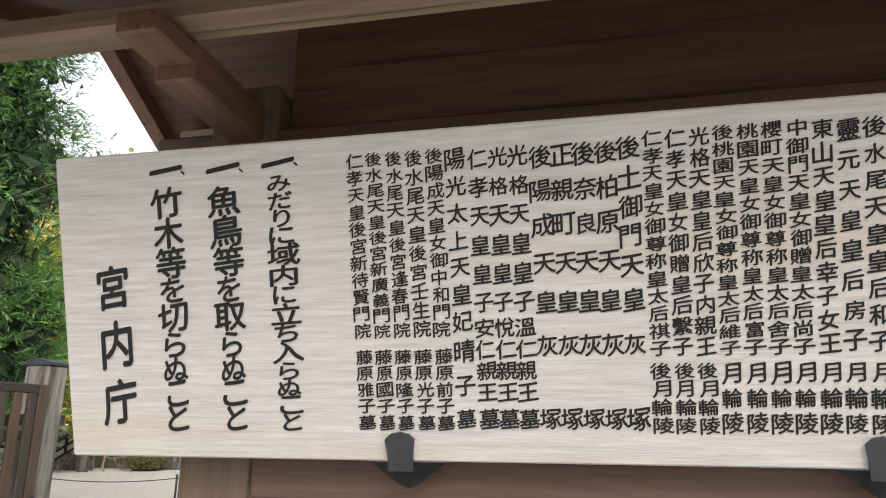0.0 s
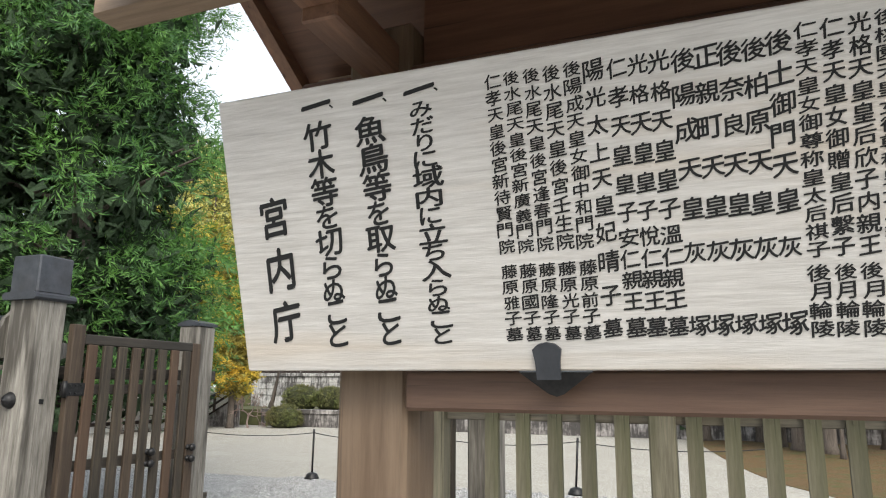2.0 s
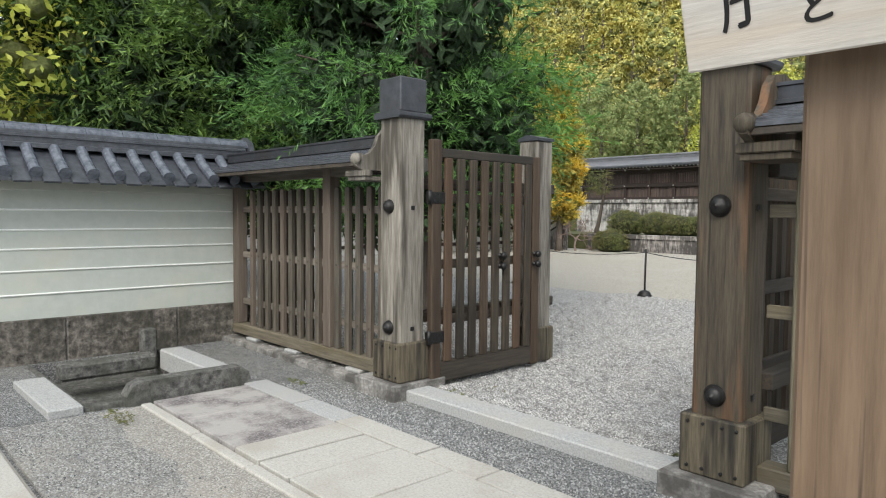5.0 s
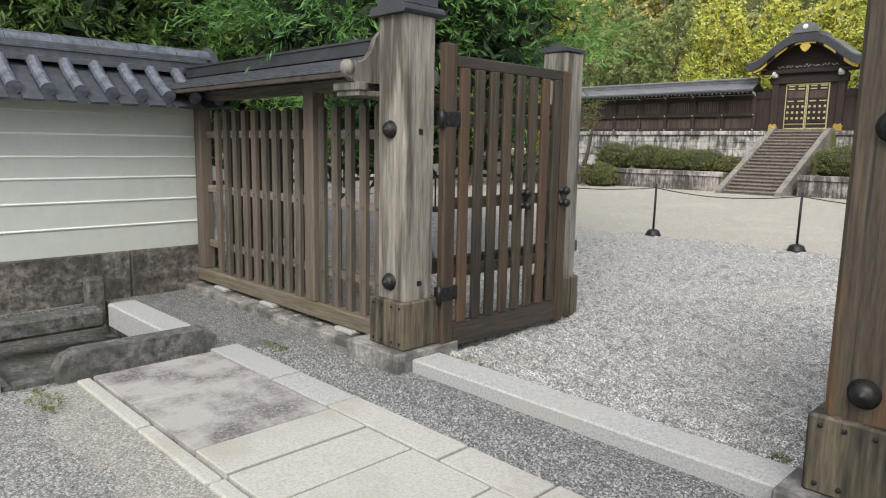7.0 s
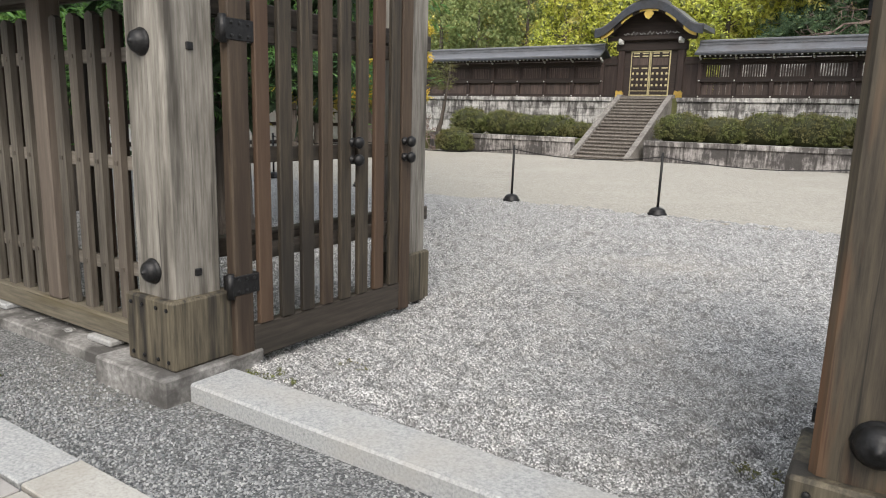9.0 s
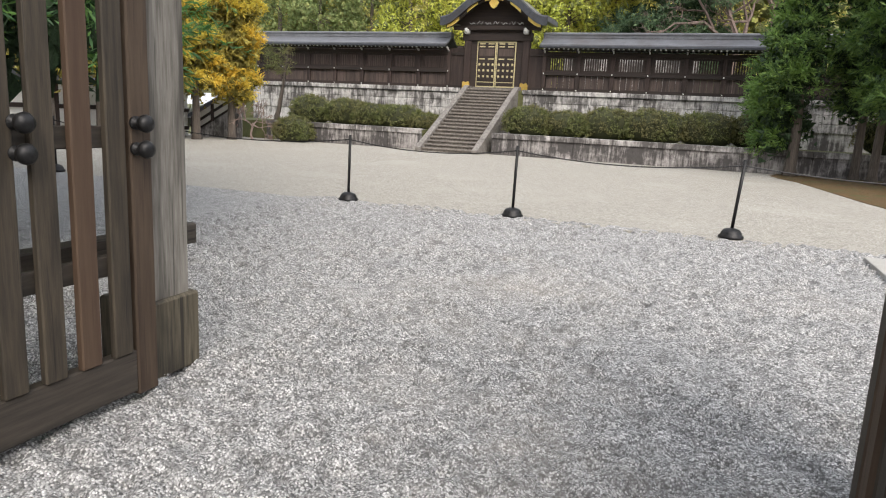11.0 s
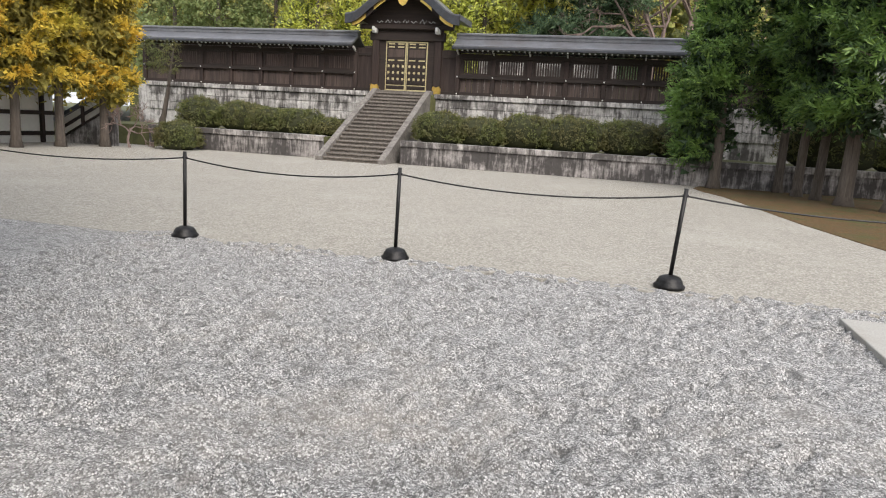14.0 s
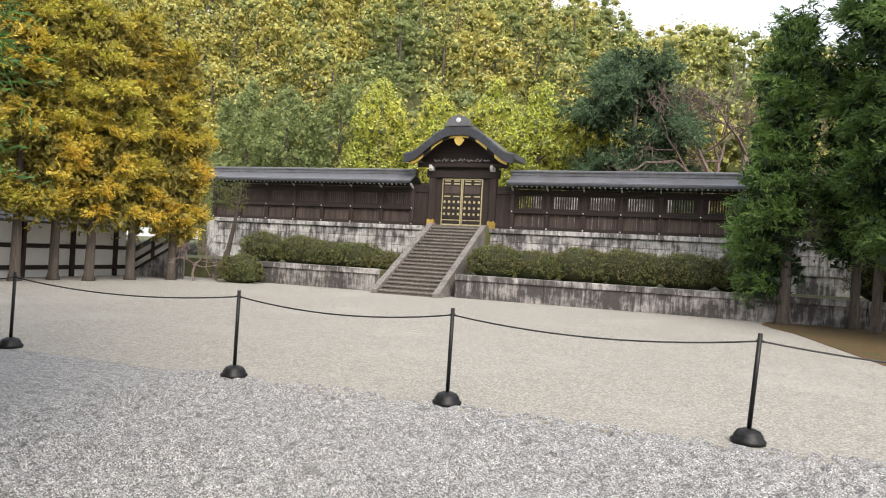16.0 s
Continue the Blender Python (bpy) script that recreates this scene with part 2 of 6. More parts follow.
def gravel(name, stops, dirt, dirt_amount, stone, heap, dark, worn=0.45):
    """Loose stones, heaped and trodden at the scale of a foot, with drifts of dirt; shade of crevices and hollows is
    painted dark, the hollows by worn.
    """
    def build(nt, b):
        v = coords(nt)
        vo = nd(nt, "ShaderNodeTexVoronoi", Scale=stone)
        nt.links.new(v, vo.inputs["Vector"])
        sep = nt.nodes.new("ShaderNodeSeparateColor")
        nt.links.new(vo.outputs["Color"], sep.inputs[0])
        col = ramp(nt, sep.outputs[0], stops)
        # dark tone between stones paints the shade of their crevices
        crevice_shade = ramp(nt, vo.outputs["Distance"], [(0.45, (0, 0, 0)), (0.8, (0.75,) * 3)])
        col = mix(nt, crevice_shade, col, dark)
        hollow_relief_shade = noise_tex(nt, coords(nt, (1.0, 1.35, 1.0)), heap, 6, 0.75)
        # low spots coloured dark, standing for shade in the hollows
        col = mix(nt, ramp(nt, hollow_relief_shade, [(0.36, (worn,) * 3), (0.5, (0, 0, 0))]), col, dark)
        wide_hollow_shade = noise_tex(nt, coords(nt, (1.0, 1.4, 1.0)), heap * 0.35, 5, 0.65)
        col = mix(nt, ramp(nt, wide_hollow_shade, [(0.36, (worn * 0.8,) * 3), (0.48, (0, 0, 0))]), col, dark)
        drift = noise_tex(nt, v, 0.4, 5, 0.6)
        col = mix(nt, ramp(nt, drift, [(0.52, (0, 0, 0)), (0.72, (dirt_amount,) * 3)]), col, dirt)
        nt.links.new(col, b.inputs["Base Color"])
        b1 = nd(nt, "ShaderNodeBump", Strength=0.5, Distance=0.03)
        nt.links.new(hollow_relief_shade, b1.inputs["Height"])
        b2 = nd(nt, "ShaderNodeBump", Strength=0.8, Distance=0.008)
        b2.invert = True
        nt.links.new(vo.outputs["Distance"], b2.inputs["Height"])
        nt.links.new(b1.outputs[0], b2.inputs["Normal"])
        nt.links.new(b2.outputs[0], b.inputs["Normal"])
    return mat(name, build, 0.95)


M_GRAVEL = gravel("coarse_white_gravel", [(0.1, (0.130, 0.128, 0.126)), (0.35, (0.325, 0.322, 0.317)), (0.65, (0.485, 0.481, 0.474)), (0.9, (0.74, 0.733, 0.722))], (0.430, 0.395, 0.350), 0.4, 112, 17, (0.095, 0.094, 0.092), 0.65)
M_FINE = gravel("raked_cream_gravel", [(0.1, (0.250, 0.233, 0.200)), (0.5, (0.392, 0.370, 0.324)), (0.9, (0.505, 0.480, 0.430))], (0.440, 0.422, 0.378), 0.4, 55, 9, (0.215, 0.200, 0.172), 0.3)
M_STREETGRAVEL = gravel("grey_street_gravel", [(0.1, (0.060, 0.063, 0.067)), (0.5, (0.195, 0.202, 0.206)), (0.9, (0.390, 0.392, 0.390))], (0.200, 0.190, 0.165), 0.5, 100, 11, (0.060, 0.061, 0.062))
M_DIRT = speckle("pale_packed_earth", [(0.25, (0.240, 0.224, 0.196)), (0.7, (0.352, 0.328, 0.296))], 30, 0.95, (0.5, (0.288, 0.280, 0.264), 0.6), 0.5, 0.008)
M_STREETDIRT = gravel("trodden_gravel_earth", [(0.1, (0.128, 0.128, 0.123)), (0.5, (0.264, 0.264, 0.255)), (0.9, (0.408, 0.404, 0.391))], (0.306, 0.285, 0.255), 0.85, 80, 8, (0.128, 0.123, 0.119))
M_MOSS = speckle("rusty_moss_ground", [(0.3, (0.050, 0.036, 0.013)), (0.5, (0.115, 0.066, 0.022)), (0.75, (0.175, 0.105, 0.038))], 16, 0.95, (0.47, (0.062, 0.076, 0.018), 0.8), 1.0, 0.04, patch=1.5)
M_EARTH = speckle("woodland_floor", [(0.3, (0.06, 0.065, 0.025)), (0.7, (0.13, 0.13, 0.05))], 3, 0.95, (0.5, (0.08, 0.10, 0.03), 0.7), 0.6, 0.03)
M_WHITEPLASTER = speckle("white_wall_plaster", [(0.3, (0.72, 0.71, 0.67)), (0.7, (0.80, 0.79, 0.75))], 5, 0.9)
M_INK = speckle("black_ink", [(0.3, (0.006, 0.006, 0.007)), (0.7, (0.013, 0.013, 0.013))], 60, 0.85, bump_s=0.05)
M_BARK = wood("cedar_bark", (0.068, 0.053, 0.041), (0.180, 0.150, 0.128), 2, (0.045, 0.038, 0.030), 0.5, rough=0.95)
M_TWIG = wood("bare_twig_bark", (0.150, 0.105, 0.088), (0.285, 0.215, 0.190), 2, rough=0.95)
L_CEDAR = leaves("dark_cedar_foliage", [(0.0, (0.036, 0.092, 0.036)), (0.6, (0.070, 0.175, 0.050)), (1.0, (0.140, 0.285, 0.062))], patch=(0.9, (0.155, 0.330, 0.055), 0.6))
L_CEDARR = leaves("shaded_cedar_foliage", [(0.0, (0.055, 0.108, 0.034)), (0.6, (0.110, 0.195, 0.048)), (1.0, (0.200, 0.300, 0.064))], patch=(0.7, (0.180, 0.310, 0.060), 0.6))
L_ORANGE = leaves("turning_foliage", [(0.0, (0.380, 0.395, 0.062)), (0.5, (0.570, 0.525, 0.080)), (1.0, (0.760, 0.630, 0.105))], patch=(0.3, (0.860, 0.530, 0.066), 0.6))
L_YELLOW = leaves("golden_foliage", [(0.0, (0.320, 0.270, 0.020)), (0.5, (0.550, 0.430, 0.030)), (1.0, (0.680, 0.500, 0.050))], patch=(0.2, (0.240, 0.290, 0.050), 0.7))
L_LIME = leaves("yellow_green_foliage", [(0.0, (0.380, 0.440, 0.075)), (0.5, (0.530, 0.580, 0.095)), (1.0, (0.700, 0.700, 0.150))], patch=(0.25, (0.660, 0.580, 0.100), 0.5))
L_HILL = leaves("hill_foliage", [(0.0, (0.350, 0.380, 0.105)), (0.5, (0.480, 0.485, 0.130)), (1.0, (0.630, 0.600, 0.175))], patch=(0.09, (0.620, 0.490, 0.170), 0.7))
L_HILLDARK = leaves("evergreen_hill_foliage", [(0.0, (0.160, 0.215, 0.078)), (0.6, (0.225, 0.285, 0.100)), (1.0, (0.330, 0.380, 0.140))])
L_HILLGOLD = leaves("golden_hill_foliage", [(0.0, (0.440, 0.430, 0.115)), (0.6, (0.580, 0.530, 0.140)), (1.0, (0.720, 0.650, 0.190))])
L_HEDGE = leaves("clipped_azalea", [(0.0, (0.073, 0.092, 0.027)), (0.6, (0.134, 0.153, 0.043)), (1.0, (0.231, 0.238, 0.085))], patch=(1.2, (0.158, 0.121, 0.055), 0.5))
L_PINE = leaves("pine_needles", [(0.0, (0.062, 0.110, 0.058)), (0.6, (0.110, 0.178, 0.090)), (1.0, (0.190, 0.265, 0.125))])
L_CAMELLIA = leaves("grey_green_leaves", [(0.0, (0.12, 0.14, 0.11)), (0.6, (0.28, 0.30, 0.26)), (1.0, (0.50, 0.51, 0.47))])


M_BASESTONE = speckle("mottled_base_granite", [(0.25, (0.10, 0.095, 0.09)), (0.5, (0.25, 0.24, 0.23)), (0.75, (0.42, 0.41, 0.39))], 30, 0.9, (0.40, (0.05, 0.046, 0.042), 0.85), 0.4, 0.008, patch=3.5)
# Core tones kept dark, for the shade deep inside crowns and shrubs.
M_GOLDCORE = speckle("shade_toned_golden_growth", [(0.3, (0.130, 0.125, 0.026)), (0.7, (0.420, 0.340, 0.065))], 9, 0.95, bump_s=1.0, bump_d=0.12)
M_OLIVECORE = speckle("shade_toned_olive_growth", [(0.3, (0.085, 0.105, 0.034)), (0.7, (0.290, 0.310, 0.105))], 6, 0.95, (0.5, (0.170, 0.205, 0.070), 0.6), 1.0, 0.15, patch=0.2)
M_CEDARCORE = speckle("shade_toned_cedar_growth", [(0.3, (0.016, 0.032, 0.015)), (0.7, (0.048, 0.090, 0.034))], 14, 0.95, bump_s=1.0, bump_d=0.06)
M_HEDGECORE = speckle("shade_toned_twigs", [(0.3, (0.02, 0.022, 0.01)), (0.7, (0.05, 0.055, 0.02))], 20, 0.95)


# ---- building helpers ----
class Geo:
    """Collects simple solids into one mesh."""

    def __init__(self):
        self.v, self.f = [], []

    def add(self, verts, faces, m=None):
        n = len(self.v)
        self.v += [tuple(m @ Vector(p)) if m is not None else tuple(p) for p in verts]
        self.f += [tuple(i + n for i in f) for f in faces]
        return self

    def box(self, x0, x1, y0, y1, z0, z1, c=0.0, m=None):
        """A box, its edges chamfered by c."""
        if c <= 0:
            v = [(x, y, z) for z in (z0, z1) for y in (y0, y1) for x in (x0, x1)]
            return self.add(v, [(0, 2, 3, 1), (4, 5, 7, 6), (0, 1, 5, 4), (2, 6, 7, 3), (0, 4, 6, 2), (1, 3, 7, 5)], m)
        bm = bmesh.new()
        bmesh.ops.create_cube(bm, size=1.0)
        for q in bm.verts:
            q.co = ((x0 + x1) / 2 + q.co.x * (x1 - x0), (y0 + y1) / 2 + q.co.y * (y1 - y0), (z0 + z1) / 2 + q.co.z * (z1 - z0))
        bmesh.ops.bevel(bm, geom=bm.edges[:], offset=c, segments=1, affect="EDGES")
        bm.verts.index_update()
        self.add([q.co[:] for q in bm.verts], [[q.index for q in f.verts] for f in bm.faces], m)
        bm.free()
        return self

    def prism(self, pts, axis, a, b, m=None):
        """An outline of (u, v) points drawn out along an axis from a to b."""
        def put(u, v, w):
            return {"x": (w, u, v), "y": (u, w, v), "z": (u, v, w)}[axis]
        n = len(pts)
        v = [put(*p, a) for p in pts] + [put(*p, b) for p in pts]
        f = [tuple(range(n)), tuple(range(2 * n - 1, n - 1, -1))] + [(i, n + i, n + (i + 1) % n, (i + 1) % n) for i in range(n)]
        return self.add(v, f, m)

    def tube(self, pts, radii, n=8, cap=True):
        """A round bar through points, with a radius at each."""
        pts = [Vector(p) for p in pts]
        if isinstance(radii, (int, float)):
            radii = [radii] * len(pts)
        v, f = [], []
        for i, (p, r) in enumerate(zip(pts, radii)):
            d = (pts[min(i + 1, len(pts) - 1)] - pts[max(i - 1, 0)]).normalized()
            side = d.cross(Vector((0, 0, 1)) if abs(d.z) < 0.95 else Vector((0, 1, 0))).normalized()
            up = side.cross(d)
            v += [tuple(p + r * (math.cos(a) * side + math.sin(a) * up)) for a in (2 * math.pi * k / n for k in range(n))]
        for i in range(len(pts) - 1):
            f += [(i * n + k, i * n + (k + 1) % n, (i + 1) * n + (k + 1) % n, (i + 1) * n + k) for k in range(n)]
        if cap:
            f += [tuple(range(n - 1, -1, -1)), tuple(range((len(pts) - 1) * n, len(pts) * n))]
        return self.add(v, f)

    def lathe(self, prof, n=16, m=None):
        """A turned shape from (radius, height) points, about z."""
        v, f = [], []
        for r, z in prof:
            v += [(r * math.cos(2 * math.pi * k / n), r * math.sin(2 * math.pi * k / n), z) for k in range(n)]
        for i in range(len(prof) - 1):
            f += [(i * n + k, i * n + (k + 1) % n, (i + 1) * n + (k + 1) % n, (i + 1) * n + k) for k in range(n)]
        f += [tuple(range(n - 1, -1, -1)), tuple(range((len(prof) - 1) * n, len(prof) * n))]
        return self.add(v, f, m)

    def mesh(self, name, material, smooth=False):
        me = bpy.data.meshes.new(name)
        me.from_pydata(self.v, [], self.f)
        bm = bmesh.new()
        bm.from_mesh(me)
        bmesh.ops.recalc_face_normals(bm, faces=bm.faces)
        bm.to_mesh(me)
        bm.free()
        me.materials.append(material)
        if smooth:
            me.polygons.foreach_set("use_smooth", [True] * len(me.polygons))
        me.update()
        return me


ORIGIN = {}


def part(name, geo, material, parent, label="", smooth=False):
    """One mesh under a thing or under a part, built in the place's own coordinates."""
    me = geo if isinstance(geo, bpy.types.Mesh) else geo.mesh(name, material, smooth)
    ob = new(name, me)
    ob.parent = parent
    ob.matrix_parent_inverse = Matrix.Translation(-ORIGIN.get(parent.name, Vector()))
    return tagged(ob, label)


def thing(name, label, category, group="", at=(0, 0, 0)):
    """An empty at the base of a thing."""
    ob = new(name)
    ob.location = at
    ob.empty_display_size = 0.1
    ORIGIN[ob.name] = Vector(at)
    return tagged(ob, label, category, group)


def structure(name, geo, material, label="", smooth=False):
    return tagged(new(name, geo.mesh(name, material, smooth)), label, kind="structure")


# ---- ground ----
structure("ground", Geo().box(-400, 400, -300, 500, -0.9, -0.4), M_EARTH, "dark woodland earth reaching to the horizon")
structure("street_gravel", Geo().box(-6.5, 8, -10, 4.3, -0.3, -0.05).box(-16, -6.5, -10, 1.85, -0.3, -0.05).box(-16, -6.5, 3.26, 4.3, -0.3, -0.05).box(-16, -8.85, 1.85, 3.26, -0.3, -0.05), M_STREETGRAVEL, "grey gravel outside the gate")
structure("street_earth", Geo().box(-6.35, 8, 1.14, 2.3, -0.2, -0.028), M_STREETDIRT, "pale packed earth between pavings")
M_EARTHSTRIP = gravel("packed_gravelly_earth", [(0.1, (0.20, 0.19, 0.175)), (0.5, (0.30, 0.285, 0.26)), (0.9, (0.42, 0.405, 0.38))], (0.33, 0.305, 0.27), 0.9, 80, 8, (0.20, 0.19, 0.175), 0.3)
structure("earth_strip", Geo().prism([(-6.3, 2.24)] + [(-6.3 + 0.07 * k, 1.86 + 0.06 * math.sin(k * 0.34) + 0.05 * math.sin(k * 0.12) + random.uniform(-0.035, 0.035)) for k in range(201)] + [(7.7, 2.24)], "z", -0.1, -0.026), M_EARTHSTRIP, "pale packed earth along the slab path")
structure("court_gravel", Geo().box(-24, -8.5, 4.3, 13.0, -0.3, 0.0).box(1.5, 16, 4.3, 13.0, -0.3, 0.0).box(-8.5, 1.5, 4.3, 12.85, -0.3, -0.06), M_GRAVEL, "coarse white gravel inside the gate")


def band_noise(nx, ny, cell, shortest, longest, rng):
    """Random heights whose waves run between two lengths, with a spread of one."""
    fx, fy = np.meshgrid(np.fft.fftfreq(nx, cell), np.fft.fftfreq(ny, cell))
    f = np.hypot(fx, fy)
    keep = np.exp(-(f * shortest) ** 4) * (1 - np.exp(-(f * longest) ** 4))
    h = np.real(np.fft.ifft2(np.fft.fft2(rng.normal(size=(ny, nx))) * keep))
    return h / h.std()


def trodden_gravel(x0=-8.5, y0=4.3, nx=335, ny=303, cell=0.03):
    """The near gravel, kicked into hollows and heaps, thinning out over the raked ground."""
    rng = np.random.default_rng(77)
    small = band_noise(nx, ny, cell, 0.10, 0.26, rng)
    mid = band_noise(nx, ny, cell, 0.22, 0.6, rng)
    wide = band_noise(nx, ny, cell, 0.9, 3.0, rng)
    X, Y = np.meshgrid(x0 + cell * np.arange(nx), y0 + cell * np.arange(ny))
    h = 0.017 * small * (1 + 0.35 * wide) + 0.009 * mid
    h = np.where(h > 0, h * 0.8, h * 1.2)
    edge = np.minimum(1, np.minimum(X - x0, x0 + cell * (nx - 1) - X) / 0.4)
    h = np.clip(h * edge, -0.05, 0.028)
    line = 13.0 + 0.05 * wide
    h += 0.012 * np.exp(-((Y - line + 0.06) / 0.06) ** 2) - 0.05 * np.clip((Y - line) / 0.12, 0, 1)
    verts = np.stack([X, Y, h], axis=-1).reshape(-1, 3).tolist()
    f = [(j * nx + i, j * nx + i + 1, (j + 1) * nx + i + 1, (j + 1) * nx + i) for j in range(ny - 1) for i in range(nx - 1)]
    structure("trodden_gravel", Geo().add(verts, f), M_GRAVEL, "coarse white gravel trodden into hollows", True)

    def height(x, y):
        i = np.clip(((x - x0) / cell).astype(int), 0, nx - 1)
        j = np.clip(((y - y0) / cell).astype(int), 0, ny - 1)
        return h[j, i]
    return height


GRAVEL_HEIGHT = trodden_gravel()
structure("raked_gravel", Geo().box(-24, 16, 12.85, 28.6, -0.3, 0.001), M_FINE, "fine cream gravel of the forecourt")


def moss_bed():
    edge = [(-0.75, 26.2), (-0.35, 25.0), (-0.02, 22.8), (0.4, 20.0), (0.85, 17.8), (1.3, 16.1), (2.2, 14.3), (3.5, 13.2), (14, 13.0), (14, 28.4), (-0.6, 28.4), (-0.9, 27.2)]
    g = Geo().prism(edge, "z", -0.1, 0.012)
    structure("moss_ground", g, M_MOSS, "rust-brown and green moss under the trees")


moss_bed()


# ---- gate ----
def stud(parent, x, y, z, r, normal, name="stud"):
    """A black iron boss with a stepped rim."""
    m = Matrix.Translation((x, y, z)) @ Vector(normal).to_track_quat("Z", "Y").to_matrix().to_4x4()
    g = Geo().lathe([(r * 1.08, -0.01), (r * 1.12, 0.008), (r, 0.014), (r * 0.98, r * 0.35), (r * 0.8, r * 0.72), (r * 0.5, r * 0.92), (r * 0.2, r * 1.0), (r * 0.16, r * 1.12), (0.001, r * 1.15)], 16, m)
    return part(name, g, M_IRON, parent, "black iron boss", True)


def gate_post(cx, timber, label):
    p = thing("gate_post", label, "gate post", "main posts of the gate", (cx, 4.36, 0.1))
    h = 0.157
    part("shaft", Geo().box(cx - h, cx + h, 4.36 - h, 4.36 + h, 0.1, 2.62, 0.022), timber, p)
    sleeve = Geo().box(cx - 0.207, cx + 0.207, 4.36 - 0.2, 4.36 + 0.2, 0.1, 0.475, 0.012)
    s = part("base_sleeve", sleeve, M_SLEEVE, p, "mossy timber boards round the foot")
    for dx in (-0.15, -0.05, 0.07, 0.16):
        for z in (0.15, 0.43):
            m = Matrix.Translation((cx + dx, 4.158, z)) @ pose(0, 0, 0, 90)
            part("nail_head", Geo().lathe([(0.012, 0), (0.011, 0.006), (0.004, 0.009)], 8, m), M_IRON, s)
    part("collar", Geo().prism([(-0.18, 2.6), (0.18, 2.6), (0.2, 2.62), (0.2, 2.645), (0.17, 2.665), (-0.17, 2.665), (-0.2, 2.645), (-0.2, 2.62)], "y", 4.36 - 0.2, 4.36 + 0.2, Matrix.Translation((cx, 0, 0))), M_COPPER, p, "dark copper collar")
    part("cap", Geo().box(cx - 0.165, cx + 0.165, 4.36 - 0.165, 4.36 + 0.165, 2.66, 2.985, 0.012).add(
        [(cx - 0.155, 4.205, 2.984), (cx + 0.155, 4.205, 2.984), (cx + 0.155, 4.515, 2.984), (cx - 0.155, 4.515, 2.984), (cx, 4.36, 3.02)],
        [(0, 1, 4), (1, 2, 4), (2, 3, 4), (3, 0, 4), (3, 2, 1, 0)]), M_COPPER, p, "dark copper cap")
    for z in (1.77, 0.61):
        stud(p, cx, 4.203, z, 0.062, (0, -1, 0))
    for z in (1.76, 0.6):
        for s in (-1, 1):
            part("peg", Geo().box(cx + s * 0.15, cx + s * 0.168, 4.34, 4.38, z - 0.02, z + 0.02, 0.004), M_IRON, p)
    return p


gate_post(-5.24, M_POST, "grey weathered timber gate post with copper cap")
gate_post(-2.0, M_POSTR, "brown-stained timber gate post with copper cap")


def post_base(x0, x1, y0, y1, z1):
    g = Geo().box(x0, x1, y0, y1, -0.2, z1, 0.012)
    tagged(new("post_base_stone", g.mesh("post_base_stone", M_BASESTONE)), "mottled granite base stone under a gate post", "stone base", "post base stones")


post_base(-5.62, -4.985, 4.06, 4.72, 0.1)
post_base(-2.3, -1.68, 4.06, 4.72, 0.1)
tagged(new("threshold_stone", Geo().box(-4.98, -2.305, 4.2, 4.49, -0.2, 0.05, 0.012).mesh("threshold_stone", M_GRANITE)), "long pale granite threshold of the gate", "threshold")


def rear_post(cx, s):
    p = thing("rear_post", "weathered rear support post with footed sleeve", "gate post", "rear posts of the gate", (cx, 6.38, 0))
    h = 0.14
    part("shaft", Geo().box(cx - h, cx + h, 6.38 - h, 6.38 + h, 0, 2.55, 0.02), M_POST, p)
    part("cap", Geo().prism([(-0.15, 2.55), (0.15, 2.55), (0.15, 2.58), (0, 2.62), (-0.15, 2.58)], "y", 6.23, 6.53, Matrix.Translation((cx, 0, 0))), M_COPPER, p, "thin copper cap")
    part("base_sleeve", Geo().box(cx - 0.17, cx + 0.17, 6.21, 6.55, 0, 0.4, 0.012), M_SLEEVE, p, "timber boards round the foot")
    for z in (0.62, 1.95):
        part("tie_beam", Geo().box(cx - 0.05, cx + 0.05, 4.52, 6.68, z, z + 0.11, 0.008), M_DOORY, p, "tie beam with its end run through")
    return p


rear_post(-5.27, -1)
rear_post(-1.84, 1)


